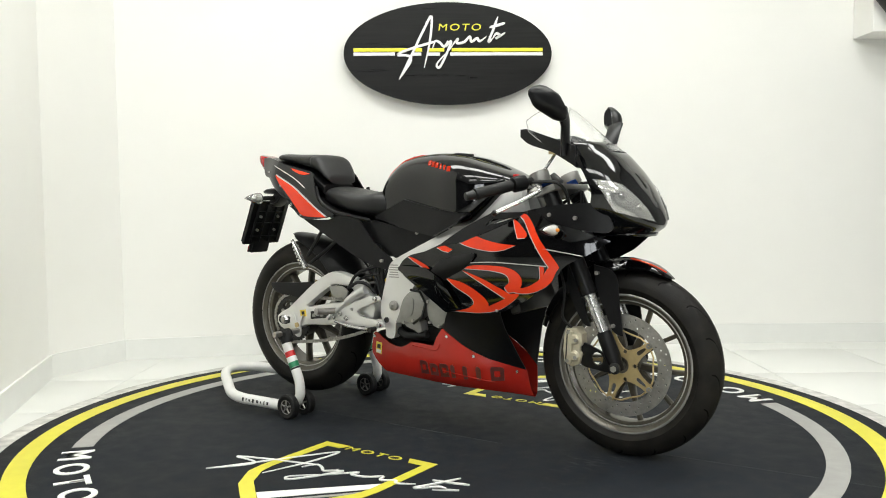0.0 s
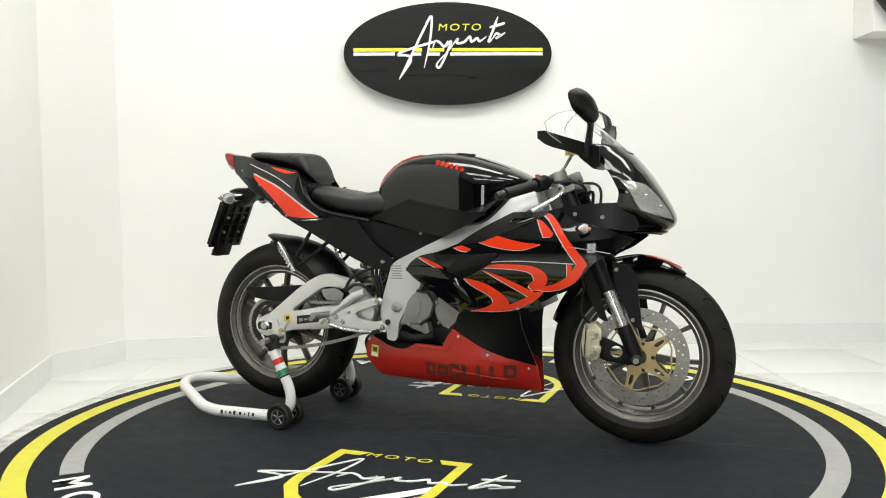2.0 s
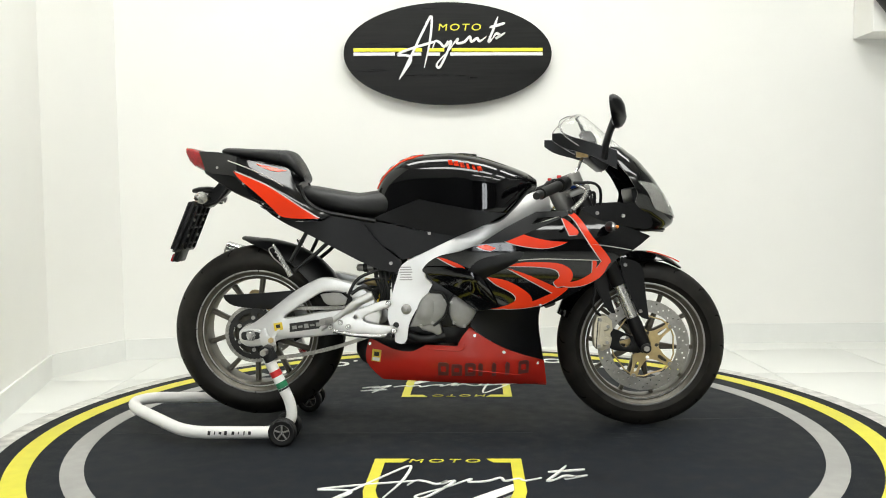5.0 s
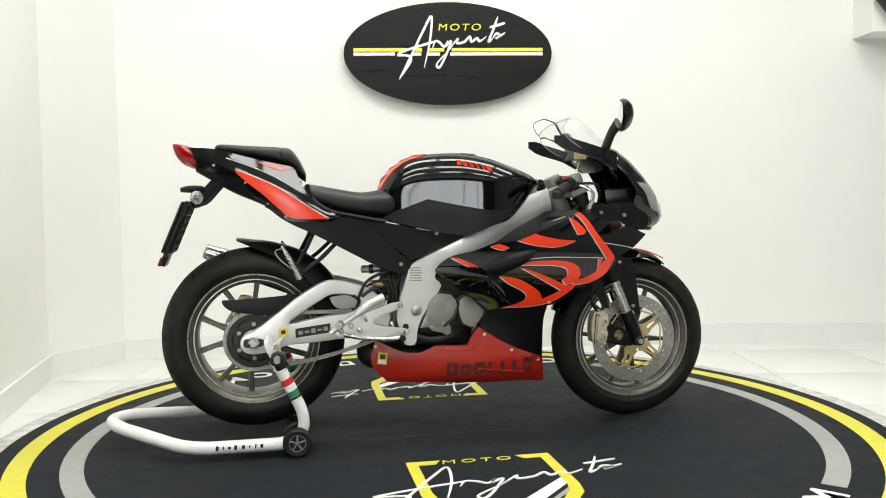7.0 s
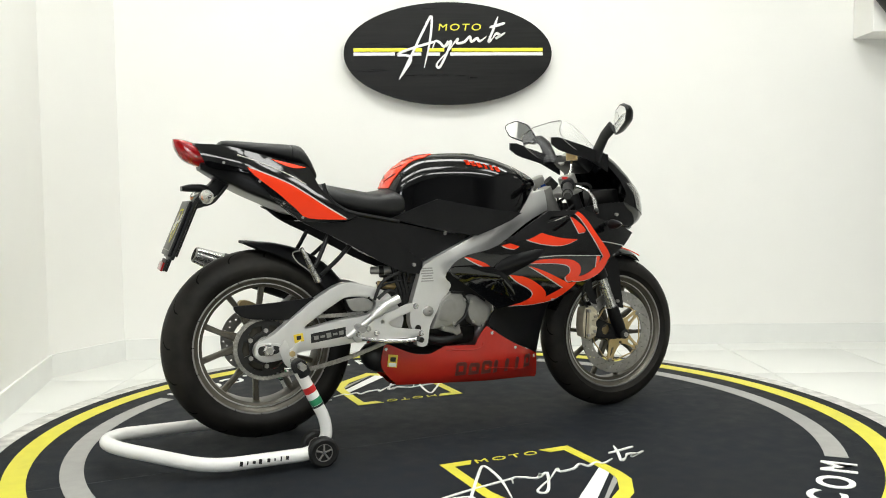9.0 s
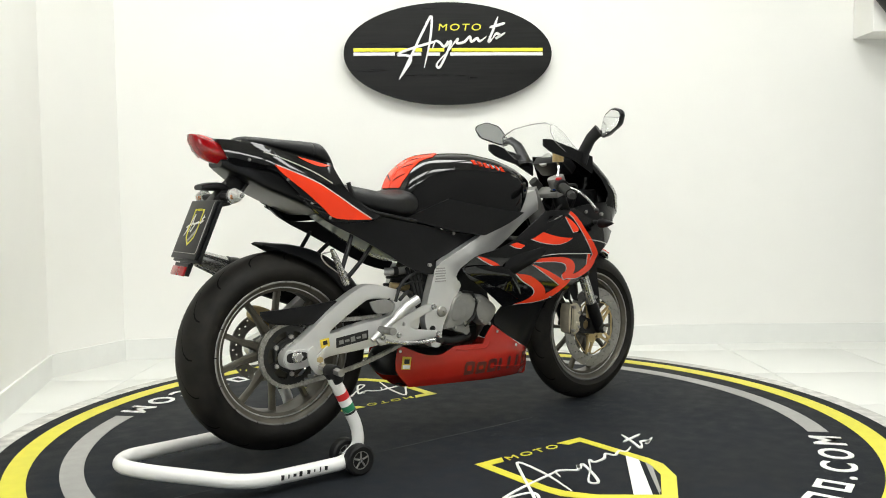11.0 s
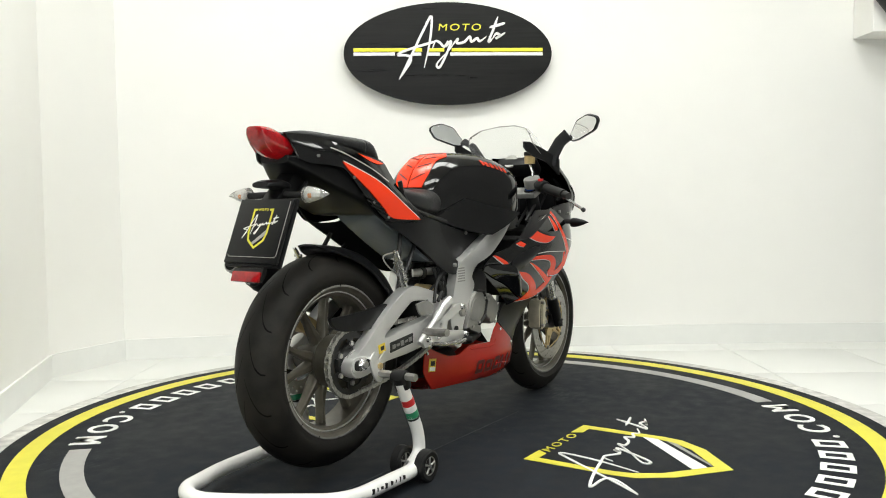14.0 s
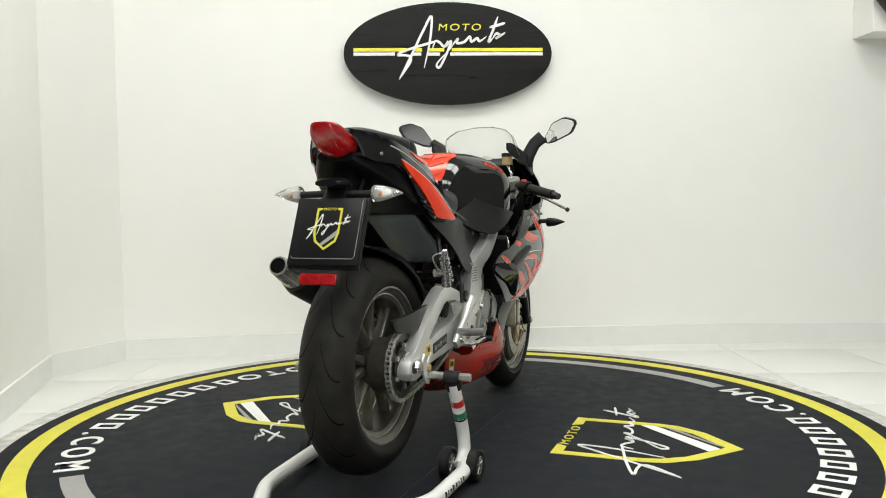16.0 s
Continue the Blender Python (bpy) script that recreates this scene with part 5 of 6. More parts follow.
for s in (-1, 1):
    shape = [(s * u, z * 4) for u, z in spline([(0.92, 0.860), (0.92, 0.860), (0.62, 0.852), (0.46, 0.842), (0.46, 0.842), (0.30, 0.795), (0.19, 0.732), (0.19, 0.732), (0.45, 0.744), (0.74, 0.764), (0.74, 0.764), (0.84, 0.812)], 3)]
    lamp = part("headlight", param_skin(shape, nose_at, 0.0035, 0.001), M_CLEAR, nose, "clear headlight lens")
    part("reflector", param_skin(widened(shape, -0.012), nose_at, 0.0018, 0.0015), M_REFL, lamp, "faceted lamp reflector")
    for uu, zz, rr in ((0.62, 0.800, 0.026), (0.40, 0.768, 0.020)):
        c = nose_at(s * uu, zz, 0.0022)
        nrm = (nose_at(s * uu, zz, 0.02) - nose_at(s * uu, zz, 0)).normalized()
        part("bulb_cap", rod(c - nrm * 0.002, c + nrm * 0.0012, rr * 0.62, rr * 0.5, 16), M_POLISH, lamp)
part("intake", box((0.05, 0.10, 0.016), pose(0.715, 0, 0.694, 0, 4, 0), 0.005), M_MATT, nose)
part("chin_lip", tube([nose_at(u, 0.693, 0.002) for u in [-0.9 + 0.1 * k for k in range(19)]], 0.004, 8), M_BLACK, nose)


def screen_at(u, z, lift=0.0):
    zs = [0.945, 0.975, 1.01, 1.05, 1.080, 1.094]
    f = lerp(z, zs, [0.640, 0.600, 0.560, 0.515, 0.480, 0.463])
    r = lerp(z, zs, [0.500, 0.440, 0.390, 0.375, 0.410, 0.445])
    w = lerp(z, zs, [0.146, 0.138, 0.132, 0.122, 0.085, 0.020])
    w += max(0.0, u) * 0.028
    t = u * math.pi / 2
    return Vector((r + (f - r + lift) * math.cos(t) ** 0.85, (w + lift) * math.copysign(abs(math.sin(t)) ** 0.85, t), z + 0.002))


windscreen = part("windscreen", grid_skin(screen_at, us, [0.945 + 0.149 * (k / 18) for k in range(19)], 0.0025), M_SCREEN, bike, "clear double-bubble windscreen", smooth=80)
windscreen.visible_shadow = False
part("screen_edge", tube([screen_at(-1, 0.965 + 0.129 * k / 8) for k in range(9)] + [screen_at(1, 1.094 - 0.129 * k / 8) for k in range(9)], 0.0013, 6), M_CAST, windscreen)
for s in (-1, 1):
    ear = bmesh.new()
    rows = []
    for i in range(9):
        u = i / 8
        x = lerp(u, [0, 1], [0.56, 0.35])
        y = s * lerp(u, [0, 0.5, 1], [0.155, 0.140, 0.110] if s < 0 else [0.172, 0.190, 0.200])
        top, low = lerp(u, [0, 0.9, 1], [0.962, 1.026, 1.024]), lerp(u, [0, 0.4, 0.8, 0.93, 1], [0.90, 0.948, 0.972, 0.986, 1.000])
        rows.append([ear.verts.new((x, y + s * o, z)) for o, z in ((0.004, low), (0.004, top), (-0.004, top), (-0.004, low))])
    for r1, r2 in zip(rows, rows[1:]):
        for k in range(4):
            ear.faces.new((r1[k], r1[(k + 1) % 4], r2[(k + 1) % 4], r2[k]))
    ear.faces.new(rows[0])
    ear.faces.new(rows[-1][::-1])
    part("screen_surround", ear, M_SATIN, nose, "gloss black cowl beside the windscreen")
    # inner side wing of the nose, reaching back over the side fairing
    wing = skin(spline([(0.628, 0.790), (0.628, 0.790), (0.52, 0.785), (0.435, 0.772), (0.435, 0.772), (0.50, 0.728), (0.60, 0.708), (0.66, 0.700), (0.68, 0.72), (0.66, 0.76)], 3), lambda x, z: -curve_at(x, [0.42, 0.52, 0.62, 0.70], [0.186, 0.190, 0.178, 0.140]), 0.004, [], 0.03)
    part("nose_wing", flip(wing, s), M_SATIN, nose, "satin black wing of the nose")
    # mirror: stalk and housing with its glass
    st = [Vector((0.520, s * 0.132, 0.945)), Vector((0.525, s * 0.150, 0.985)), Vector((0.536, s * 0.172, 1.030)), Vector((0.544, s * 0.205, 1.058))]
    if s > 0:
        st = [Vector((0.520, 0.168, 0.945)), Vector((0.522, 0.190, 0.985)), Vector((0.522, 0.222, 1.028)), Vector((0.512, 0.262, 1.052))]
    mirror = part("mirror", tube(st, 0.026, 16, squash=0.40, taper=[1.35, 1.05, 1.0, 1.05]), M_SATIN, bike, "black fairing mirror")
    out = [(-0.080, -0.020), (-0.074, -0.008), (-0.024, 0.031), (-0.012, 0.036), (0.030, 0.038), (0.042, 0.035), (0.070, 0.016), (0.076, 0.006), (0.074, -0.006), (0.050, -0.028), (0.036, -0.033), (-0.040, -0.037), (-0.068, -0.032)]
    e1 = (Vector((-0.085, 0.115, 0.046)) if s > 0 else Vector((-0.040, -0.138, 0.048))).normalized()
    e0 = Vector((1.0, -0.14, -0.34)) if s > 0 else Vector((1.0, -0.25, 0.12))
    e0 = (e0 - e1 * e0.dot(e1)).normalized()
    e2 = e0.cross(e1) * s
    if e2.z < 0:
        e2 = -e2
    cen = Vector((0.468, 0.316, 1.080)) if s > 0 else Vector((0.528, -0.276, 1.081))
    mm = lambda d, a_, b_: cen + e0 * d + e1 * a_ + e2 * b_
    body = bmesh.new()
    rows = []
    for depth, k in ((-0.004, 1.0), (0.006, 1.04), (0.018, 0.94), (0.030, 0.72), (0.037, 0.40)):
        rows.append([body.verts.new(mm(depth, a_ * k - 0.018 * (1 - k), b_ * k)) for a_, b_ in out])
    n = len(out)
    for r1, r2 in zip(rows, rows[1:]):
        for k in range(n):
            body.faces.new((r1[k], r1[(k + 1) % n], r2[(k + 1) % n], r2[k]))
    body.faces.new(rows[0])
    body.faces.new(rows[-1][::-1])
    part("housing", body, M_SATIN, mirror, smooth=45)
    glass = bmesh.new()
    f = [glass.verts.new(mm(-0.0056, a_ * 0.94, b_ * 0.90)) for a_, b_ in out]
    g = [glass.verts.new(mm(-0.0046, a_ * 0.94, b_ * 0.90)) for a_, b_ in out]
    glass.faces.new(f)
    glass.faces.new(g[::-1])
    for k in range(n):
        glass.faces.new((f[k], g[k], g[(k + 1) % n], f[(k + 1) % n]))
    part("mirror_glass", glass, M_MIRROR, mirror, "mirror glass")
    # front indicator
    p0 = Vector((0.525, s * 0.195, 0.715))
    stem = part("front_indicator", rod(p0, p0 + Vector((0, s * 0.03, 0)), 0.009), M_RUBBER, bike, "clear-lensed front indicator")
    pod = loft([(0.0, 0.008, 0.010, -0.010, 2, 2), (0.006, 0.016, 0.018, -0.018, 2, 2), (0.035, 0.014, 0.016, -0.015, 2, 2), (0.062, 0.007, 0.009, -0.006, 2, 2), (0.078, 0.001, 0.002, 0.0, 2, 2)], 18, None, 3)
    pod.transform(Matrix.Translation(p0 + Vector((0, s * 0.028, -0.004))) @ pose(0, 0, 0, 0, 0, s * 96))
    part("pod", pod, M_SATIN, stem)
    lens = loft([(0.004, 0.006, 0.010, -0.010, 2, 2), (0.010, 0.0145, 0.0165, -0.0165, 2, 2), (0.035, 0.013, 0.0145, -0.0135, 2, 2), (0.060, 0.006, 0.008, -0.005, 2, 2), (0.070, 0.001, 0.002, 0.0, 2, 2)], 18, None, 3)
    lens.transform(Matrix.Translation(p0 + Vector((0.006, s * 0.028, -0.004))) @ pose(0, 0, 0, 0, 0, s * 96))
    part("lens", lens, M_LENS, stem, "clear ribbed lens")
    part("bulb", lathe([(-0.006, 0.001), (-0.004, 0.005), (0.004, 0.005), (0.006, 0.001)], 10, p0 + Vector((0.021, s * 0.05, -0.004)), closed=False), M_AMBER, stem)
for bx, bz in ((0.49, 0.755), (0.575, 0.745)):
    part("fairing_screw", rod((bx, -0.194, bz), (bx, -0.184, bz), 0.006, seg=10), M_STEEL, bike)

# tank
tank = part("fuel_tank", loft([(-0.258, 0.066, 0.842, 0.750, 2.3, 4), (-0.236, 0.090, 0.884, 0.735, 2.5, 6), (-0.20, 0.104, 0.922, 0.725, 2.7, 7), (-0.13, 0.120, 0.957, 0.715, 2.9, 7), (0.0, 0.148, 0.968, 0.710, 3.0, 7),
                            (0.10, 0.174, 0.955, 0.712, 3.0, 7), (0.17, 0.172, 0.934, 0.725, 3.0, 6), (0.22, 0.150, 0.916, 0.765, 2.8, 5), (0.27, 0.114, 0.895, 0.815, 2.5, 3), (0.300, 0.078, 0.875, 0.835, 2.4, 2.4)], 72, None, 6), M_BLACK, bike, "gloss black sculpted fuel tank", smooth=60)


tank_tree = BVHTree.FromPolygons([v.co.copy() for v in tank.data.vertices], [tuple(p.vertices) for p in tank.data.polygons])


def on_tank(start, way, lift):
    """The point where a line meets the tank, lifted off its skin."""
    hit, nrm, _, _ = tank_tree.ray_cast(Vector(start), Vector(way).normalized())
    if hit is None:
        hit, nrm, _, _ = tank_tree.find_nearest(Vector(start))
    if nrm.dot(Vector(way)) > 0:
        nrm = -nrm
    return hit + nrm * lift


def knee_y(x, z):
    return -curve_at(x, [-0.3, -0.2, -0.13, -0.05, 0.0, 0.05, 0.10, 0.2], [0.110, 0.114, 0.126, 0.143, 0.154, 0.167, 0.180, 0.180]) + 0.08 * max(0.0, 0.77 - z)


# red pad on the back of the tank, in two halves with slits
def pad_point(ang, y, lift):
    way = Vector((math.cos(radians(ang)), 0, math.sin(radians(ang))))
    return on_tank(Vector((-0.10, y, 0.84)) + way * 0.4, -way, lift)


for s in (-1, 1):
    bm, rows = bmesh.new(), []
    for i in range(16):
        ang = 178 - 92 * i / 15
        w = lerp(i, [0, 3, 8, 12, 15], [0.052, 0.062, 0.058, 0.070, 0.045])
        rows.append([bm.verts.new(pad_point(ang, s * (0.002 + (w - 0.002) * k / 6), 0.0032)) for k in range(7)])
    for r1, r2 in zip(rows, rows[1:]):
        for k in range(6):
            bm.faces.new((r1[k], r1[k + 1], r2[k + 1], r2[k]))
    bmesh.ops.recalc_face_normals(bm, faces=bm.faces[:])
    bmesh.ops.solidify(bm, geom=bm.faces[:], thickness=0.0035)
    part("tank_pad", bm, M_RED, tank, "red rubber tank pad")
    for k in range(4):
        line = [pad_point(168 - 20 * k - 10 * q / 4, s * (0.010 + 0.040 * q / 4), 0.0036) for q in range(5)]
        part("pad_slit", tube(line, 0.0024, 6, squash=0.6), M_TAN, tank)
    for k in range(6):
        hw = 0.0045 if k in (3, 4) else 0.0075
        x0 = 0.005 + k * 0.0195
        bm = bmesh.new()
        rows = [[bm.verts.new(on_tank((x, s * 0.4, 0.944 + u - 0.25 * (x0 - 0.005)), (0, -s, -0.04), 0.0012)) for x in (x0 - hw - u * 0.3, x0 + hw - u * 0.3)] for u in (-0.012, -0.003, 0.006)]
        for r1, r2 in zip(rows, rows[1:]):
            bm.faces.new((r1[0], r1[1], r2[1], r2[0]))
        bmesh.ops.solidify(bm, geom=bm.faces[:], thickness=0.0008)
        part("plain_bar", bm, M_RED, tank, "red bars of print on the tank")
part("filler_cap", rod((0.06, 0, 0.955), (0.061, 0, 0.966), 0.036, 0.034, 28), M_SATIN, tank)
for s in (-1, 1):
    knee = skin(spline([(-0.262, 0.745), (-0.262, 0.745), (-0.19, 0.775), (-0.105, 0.808), (-0.105, 0.808), (0.057, 0.775), (0.19, 0.757), (0.19, 0.757), (0.12, 0.720), (0.03, 0.682), (0.03, 0.682), (-0.097, 0.702)], 3), lambda x, z: knee_y(x, z), 0.02, [], 0.02)
    part("knee_panel", flip(knee, s), M_SATIN, bike, "satin black knee panel")
    low = skin(spline([(-0.41, 0.755), (-0.41, 0.755), (-0.30, 0.742), (-0.20, 0.722), (-0.097, 0.700), (0.03, 0.680), (0.06, 0.672), (0.06, 0.672), (0.01, 0.648), (-0.08, 0.625), (-0.165, 0.600), (-0.165, 0.600), (-0.21, 0.640), (-0.30, 0.668), (-0.33, 0.70)], 3), lambda x, z: -curve_at(x, [-0.42, -0.30, -0.16, -0.05, 0.06], [0.126, 0.118, 0.110, 0.104, 0.104]), 0.01, [], 0.02)
    part("side_cover", flip(low, s), M_MATT, bike, "matt black side cover")
    part("cover_screw", rod((-0.07, s * 0.110, 0.691), (-0.07, s * 0.100, 0.691), 0.006, seg=10), M_STEEL, bike)
    part("cover_screw", rod((-0.20, s * 0.150, 0.592), (-0.20, s * 0.140, 0.592), 0.006, seg=10), M_STEEL, bike)

# seats
part("rider_seat", loft([(-0.515, 0.085, 0.850, 0.80, 2.4, 2.4), (-0.49, 0.110, 0.862, 0.785, 2.6, 2.6), (-0.40, 0.130, 0.846, 0.765, 3, 3), (-0.32, 0.130, 0.834, 0.750, 3, 3), (-0.25, 0.115, 0.842, 0.742, 3, 3), (-0.21, 0.100, 0.835, 0.748, 2.6, 2.6), (-0.185, 0.070, 0.810, 0.77, 2.2, 2.2)], 32, None, 4), M_SEAT, bike, "black vinyl rider's seat", smooth=60)
part("pillion_seat", loft([(-0.800, 0.045, 0.990, 0.976, 2.2, 2.2), (-0.78, 0.062, 0.998, 0.968, 2.6, 2.6), (-0.68, 0.082, 0.992, 0.950, 3, 3), (-0.595, 0.095, 0.988, 0.930, 3, 3), (-0.588, 0.093, 0.984, 0.928, 3, 3), (-0.58, 0.097, 0.987, 0.926, 3, 3), (-0.552, 0.098, 0.980, 0.912, 3, 3), (-0.525, 0.092, 0.945, 0.885, 2.6, 2.6), (-0.505, 0.075, 0.905, 0.870, 2.2, 2.2)], 32, None, 4), M_SEAT, bike, "black vinyl pillion seat", smooth=60)


# tail unit
def tail_y(x, z):
    w = curve_at(x, [-0.93, -0.85, -0.80, -0.735, -0.6, -0.5, -0.42, -0.3, -0.15], [0.050, 0.074, 0.103, 0.132, 0.160, 0.170, 0.174, 0.155, 0.135])
    ridge = lerp(x, [-0.93, -0.735, -0.56, -0.437, -0.3], [0.965, 0.912, 0.826, 0.748, 0.70])
    d = z - ridge
    bend = math.sqrt(d * d + 0.0004) - 0.02
    slope = lerp(x, [-0.45, -0.38], [1.0, 0.3])
    return -(w - (0.27 * bend + 0.20 * d) * slope)


TAIL = spline([(-0.878, 0.985), (-0.878, 0.985), (-0.793, 0.978), (-0.70, 0.952), (-0.60, 0.928), (-0.548, 0.916), (-0.533, 0.886), (-0.503, 0.827), (-0.46, 0.785), (-0.40, 0.757), (-0.40, 0.757), (-0.437, 0.744), (-0.556, 0.740), (-0.612, 0.770), (-0.678, 0.836), (-0.722, 0.884), (-0.75, 0.897), (-0.82, 0.905), (-0.848, 0.916), (-0.848, 0.916)], 3)
tail = both("tail_cowl", lambda s: flip(skin(TAIL, tail_y, 0.006, [], 0.018), s), M_BLACK, bike, "gloss black tail cowl")
RSTR = spline([(-0.735, 0.910), (-0.735, 0.910), (-0.625, 0.864), (-0.559, 0.824), (-0.499, 0.784), (-0.437, 0.746), (-0.437, 0.746), (-0.556, 0.752), (-0.597, 0.783), (-0.648, 0.830), (-0.714, 0.884)], 4)
for s in (-1, 1):
    part("decal_edge", flip(skin([(x + 0.003, z + 0.0035) for x, z in RSTR], tail_y, 0.004, [], 0.018, 0.0022), s), M_WLINE, bike)
    part("decal", flip(skin(RSTR, tail_y, 0.004, [], 0.018, 0.0040), s), M_RED, bike, "bright red tail graphic")
    part("pinstripe", flip(crease([(-0.76, 0.948), (-0.70, 0.926), (-0.62, 0.892), (-0.56, 0.857)], tail_y, 0.0018), s), M_WLINE, bike)
    part("decal", flip(skin(spline([(-0.66, 0.936), (-0.66, 0.936), (-0.60, 0.922), (-0.552, 0.910), (-0.552, 0.910), (-0.59, 0.908), (-0.63, 0.920)], 3), tail_y, 0.0015, [], 0.03, 0.002), s), M_RED, bike)
    sub = skin(spline([(-0.725, 0.886), (-0.725, 0.886), (-0.66, 0.83), (-0.60, 0.775), (-0.556, 0.742), (-0.437, 0.738), (-0.39, 0.752), (-0.30, 0.742), (-0.30, 0.742), (-0.24, 0.66), (-0.165, 0.600), (-0.165, 0.600), (-0.178, 0.560), (-0.268, 0.582), (-0.408, 0.656), (-0.492, 0.700), (-0.56, 0.733), (-0.612, 0.768), (-0.678, 0.834)], 3), lambda x, z: -curve_at(x, [-0.73, -0.6, -0.5, -0.40, -0.3, -0.15], [0.118, 0.146, 0.156, 0.160, 0.148, 0.132]), 0.006, [], 0.03)
    part("subframe_cover", flip(sub, s), M_MATT, bike, "matt black subframe cover")
    part("seat_trim", flip(crease([(-0.505, 0.86), (-0.485, 0.81), (-0.43, 0.772), (-0.34, 0.752), (-0.25, 0.735)], lambda x, z: -curve_at(x, [-0.5, -0.42, -0.3, -0.15], [0.150, 0.160, 0.148, 0.132]), 0.007), s), M_SATIN, bike)
for bx, bz in ((-0.80, 0.925), (-0.70, 0.868), (-0.63, 0.80), (-0.575, 0.755)):
    part("tail_screw", rod((bx, tail_y(bx, bz) - 0.003, bz), (bx, tail_y(bx, bz) + 0.004, bz), 0.0045, seg=10), M_STEEL, bike)
for k in range(3):
    for s in (-1, 1):
        part("tail_louvre", flip(crease([(-0.672 + 0.016 * k, 0.822 - 0.016 * k), (-0.640 + 0.016 * k, 0.806 - 0.016 * k), (-0.606 + 0.014 * k, 0.795 - 0.016 * k)], lambda x, z: tail_y(x, z) - 0.001, 0.0022), s), M_SATIN, bike)
part("tail_top", loft([(-0.915, 0.036, 0.992, 0.97, 3, 3), (-0.85, 0.054, 0.985, 0.955, 3, 3), (-0.75, 0.068, 0.962, 0.93, 3, 3), (-0.60, 0.092, 0.930, 0.88, 3, 3), (-0.52, 0.09, 0.875, 0.82, 3, 3)], 24, None, 3), M_SATIN, bike)
part("under_tail", loft([(-0.862, 0.050, 0.930, 0.905, 3, 3), (-0.80, 0.090, 0.93, 0.870, 3, 9), (-0.74, 0.118, 0.92, 0.835, 3, 9), (-0.66, 0.138, 0.88, 0.800, 3, 9), (-0.57, 0.142, 0.83, 0.762, 3, 9), (-0.535, 0.142, 0.82, 0.768, 3, 9), (-0.50, 0.140, 0.81, 0.775, 3, 9), (-0.40, 0.125, 0.77, 0.715, 3, 3), (-0.30, 0.11, 0.74, 0.67, 3, 3)], 28, None, 3), M_UNDER, bike, "black undertail tray")
part("battery_box", box((0.14, 0.13, 0.12), pose(-0.20, 0, 0.66), 0.015), M_MATT, bike)
# the underside's reflected light is put into its colour
part("inner_mudguard", loft([(-0.560, 0.050, 0.803, 0.792, 2.4, 2.4), (-0.545, 0.075, 0.798, 0.780, 3, 3), (-0.51, 0.080, 0.772, 0.742, 4, 4), (-0.40, 0.084, 0.705, 0.672, 4, 4), (-0.30, 0.082, 0.645, 0.615, 4, 4), (-0.255, 0.080, 0.618, 0.600, 3, 3)], 24, None, 3), M_SHEENPL, bike, "glossy inner mudguard with reflected light in its grey colour")
tail_light = part("tail_light", loft([(-0.936, 0.018, 1.000, 0.988, 4, 2), (-0.930, 0.032, 1.000, 0.964, 5, 1.8), (-0.91, 0.043, 0.998, 0.936, 5, 1.8), (-0.875, 0.052, 0.989, 0.918, 3, 2), (-0.845, 0.056, 0.980, 0.912, 3, 2)], 32, None, 4), M_LAMP, bike, "red tail light lens", smooth=60)
for k in range(5):
    y = -0.028 + 0.014 * k
    part("lens_rib", tube([(-0.9345 + 0.35 * y * y * 10, y, 0.985), (-0.922 + 0.35 * y * y * 10, y, 0.955), (-0.902 + 3 * y * y, y, 0.934)], 0.0016, 6), M_LAMP, tail_light)

# plate holder, indicators, reflector
holder = part("plate_holder", plate([(-0.79, 0.905), (-0.735, 0.895), (-0.80, 0.835), (-0.855, 0.79), (-0.875, 0.785), (-0.885, 0.81), (-0.86, 0.835)], -0.03, 0.03, [], 0.006), M_MATT, bike, "black plate bracket")
part("stay", tube(rounded([(-0.87, -0.035, 0.795), (-0.83, -0.04, 0.80), (-0.79, -0.04, 0.845), (-0.755, -0.04, 0.895)], 0.03), 0.005, 8), M_RUBBER, holder)
PL = pose(-0.932, -0.012, 0.726, 0, 23, 0)
part("plate_carrier", box((0.012, 0.197, 0.19), PL @ pose(0.010, 0, 0), 0.004), M_SATIN, holder)
part("plate_cover", box((0.008, 0.193, 0.178), PL @ pose(-0.002, 0, 0.0), 0.0035), M_SATIN, holder, "black plate cover with a small shield emblem")
for ry in (-0.07, -0.025, 0.025, 0.07):
    part("carrier_rib", box((0.010, 0.006, 0.165), PL @ pose(0.020, ry, 0.0), 0.002), M_SATIN, holder)
for rz in (-0.06, 0.0, 0.05):
    part("carrier_rib", box((0.008, 0.15, 0.006), PL @ pose(0.019, 0, rz), 0.002), M_SATIN, holder)
for ry, rz in ((-0.047, -0.03), (0.047, -0.03), (-0.047, 0.03), (0.047, 0.03)):
    part("carrier_bolt", rod(PL @ Vector((0.014, ry, rz)), PL @ Vector((0.024, ry, rz)), 0.006, seg=8), M_STEEL, holder)
part("reflector_stay", box((0.010, 0.09, 0.060), PL @ pose(0.012, 0, -0.105), 0.004), M_MATT, holder)
part("plate_edge", tube([PL @ Vector((-0.0065, y, z)) for y, z in ((-0.088, 0.082), (-0.088, -0.066), (-0.083, -0.072), (0.083, -0.072), (0.088, -0.066))], 0.0011, 6), M_STEEL, holder)
PM = PL @ pose(-0.0062, 0, 0) @ Matrix(((0, 0, -1, 0), (-1, 0, 0, 0), (0, 1, 0, 0), (0, 0, 0, 1)))
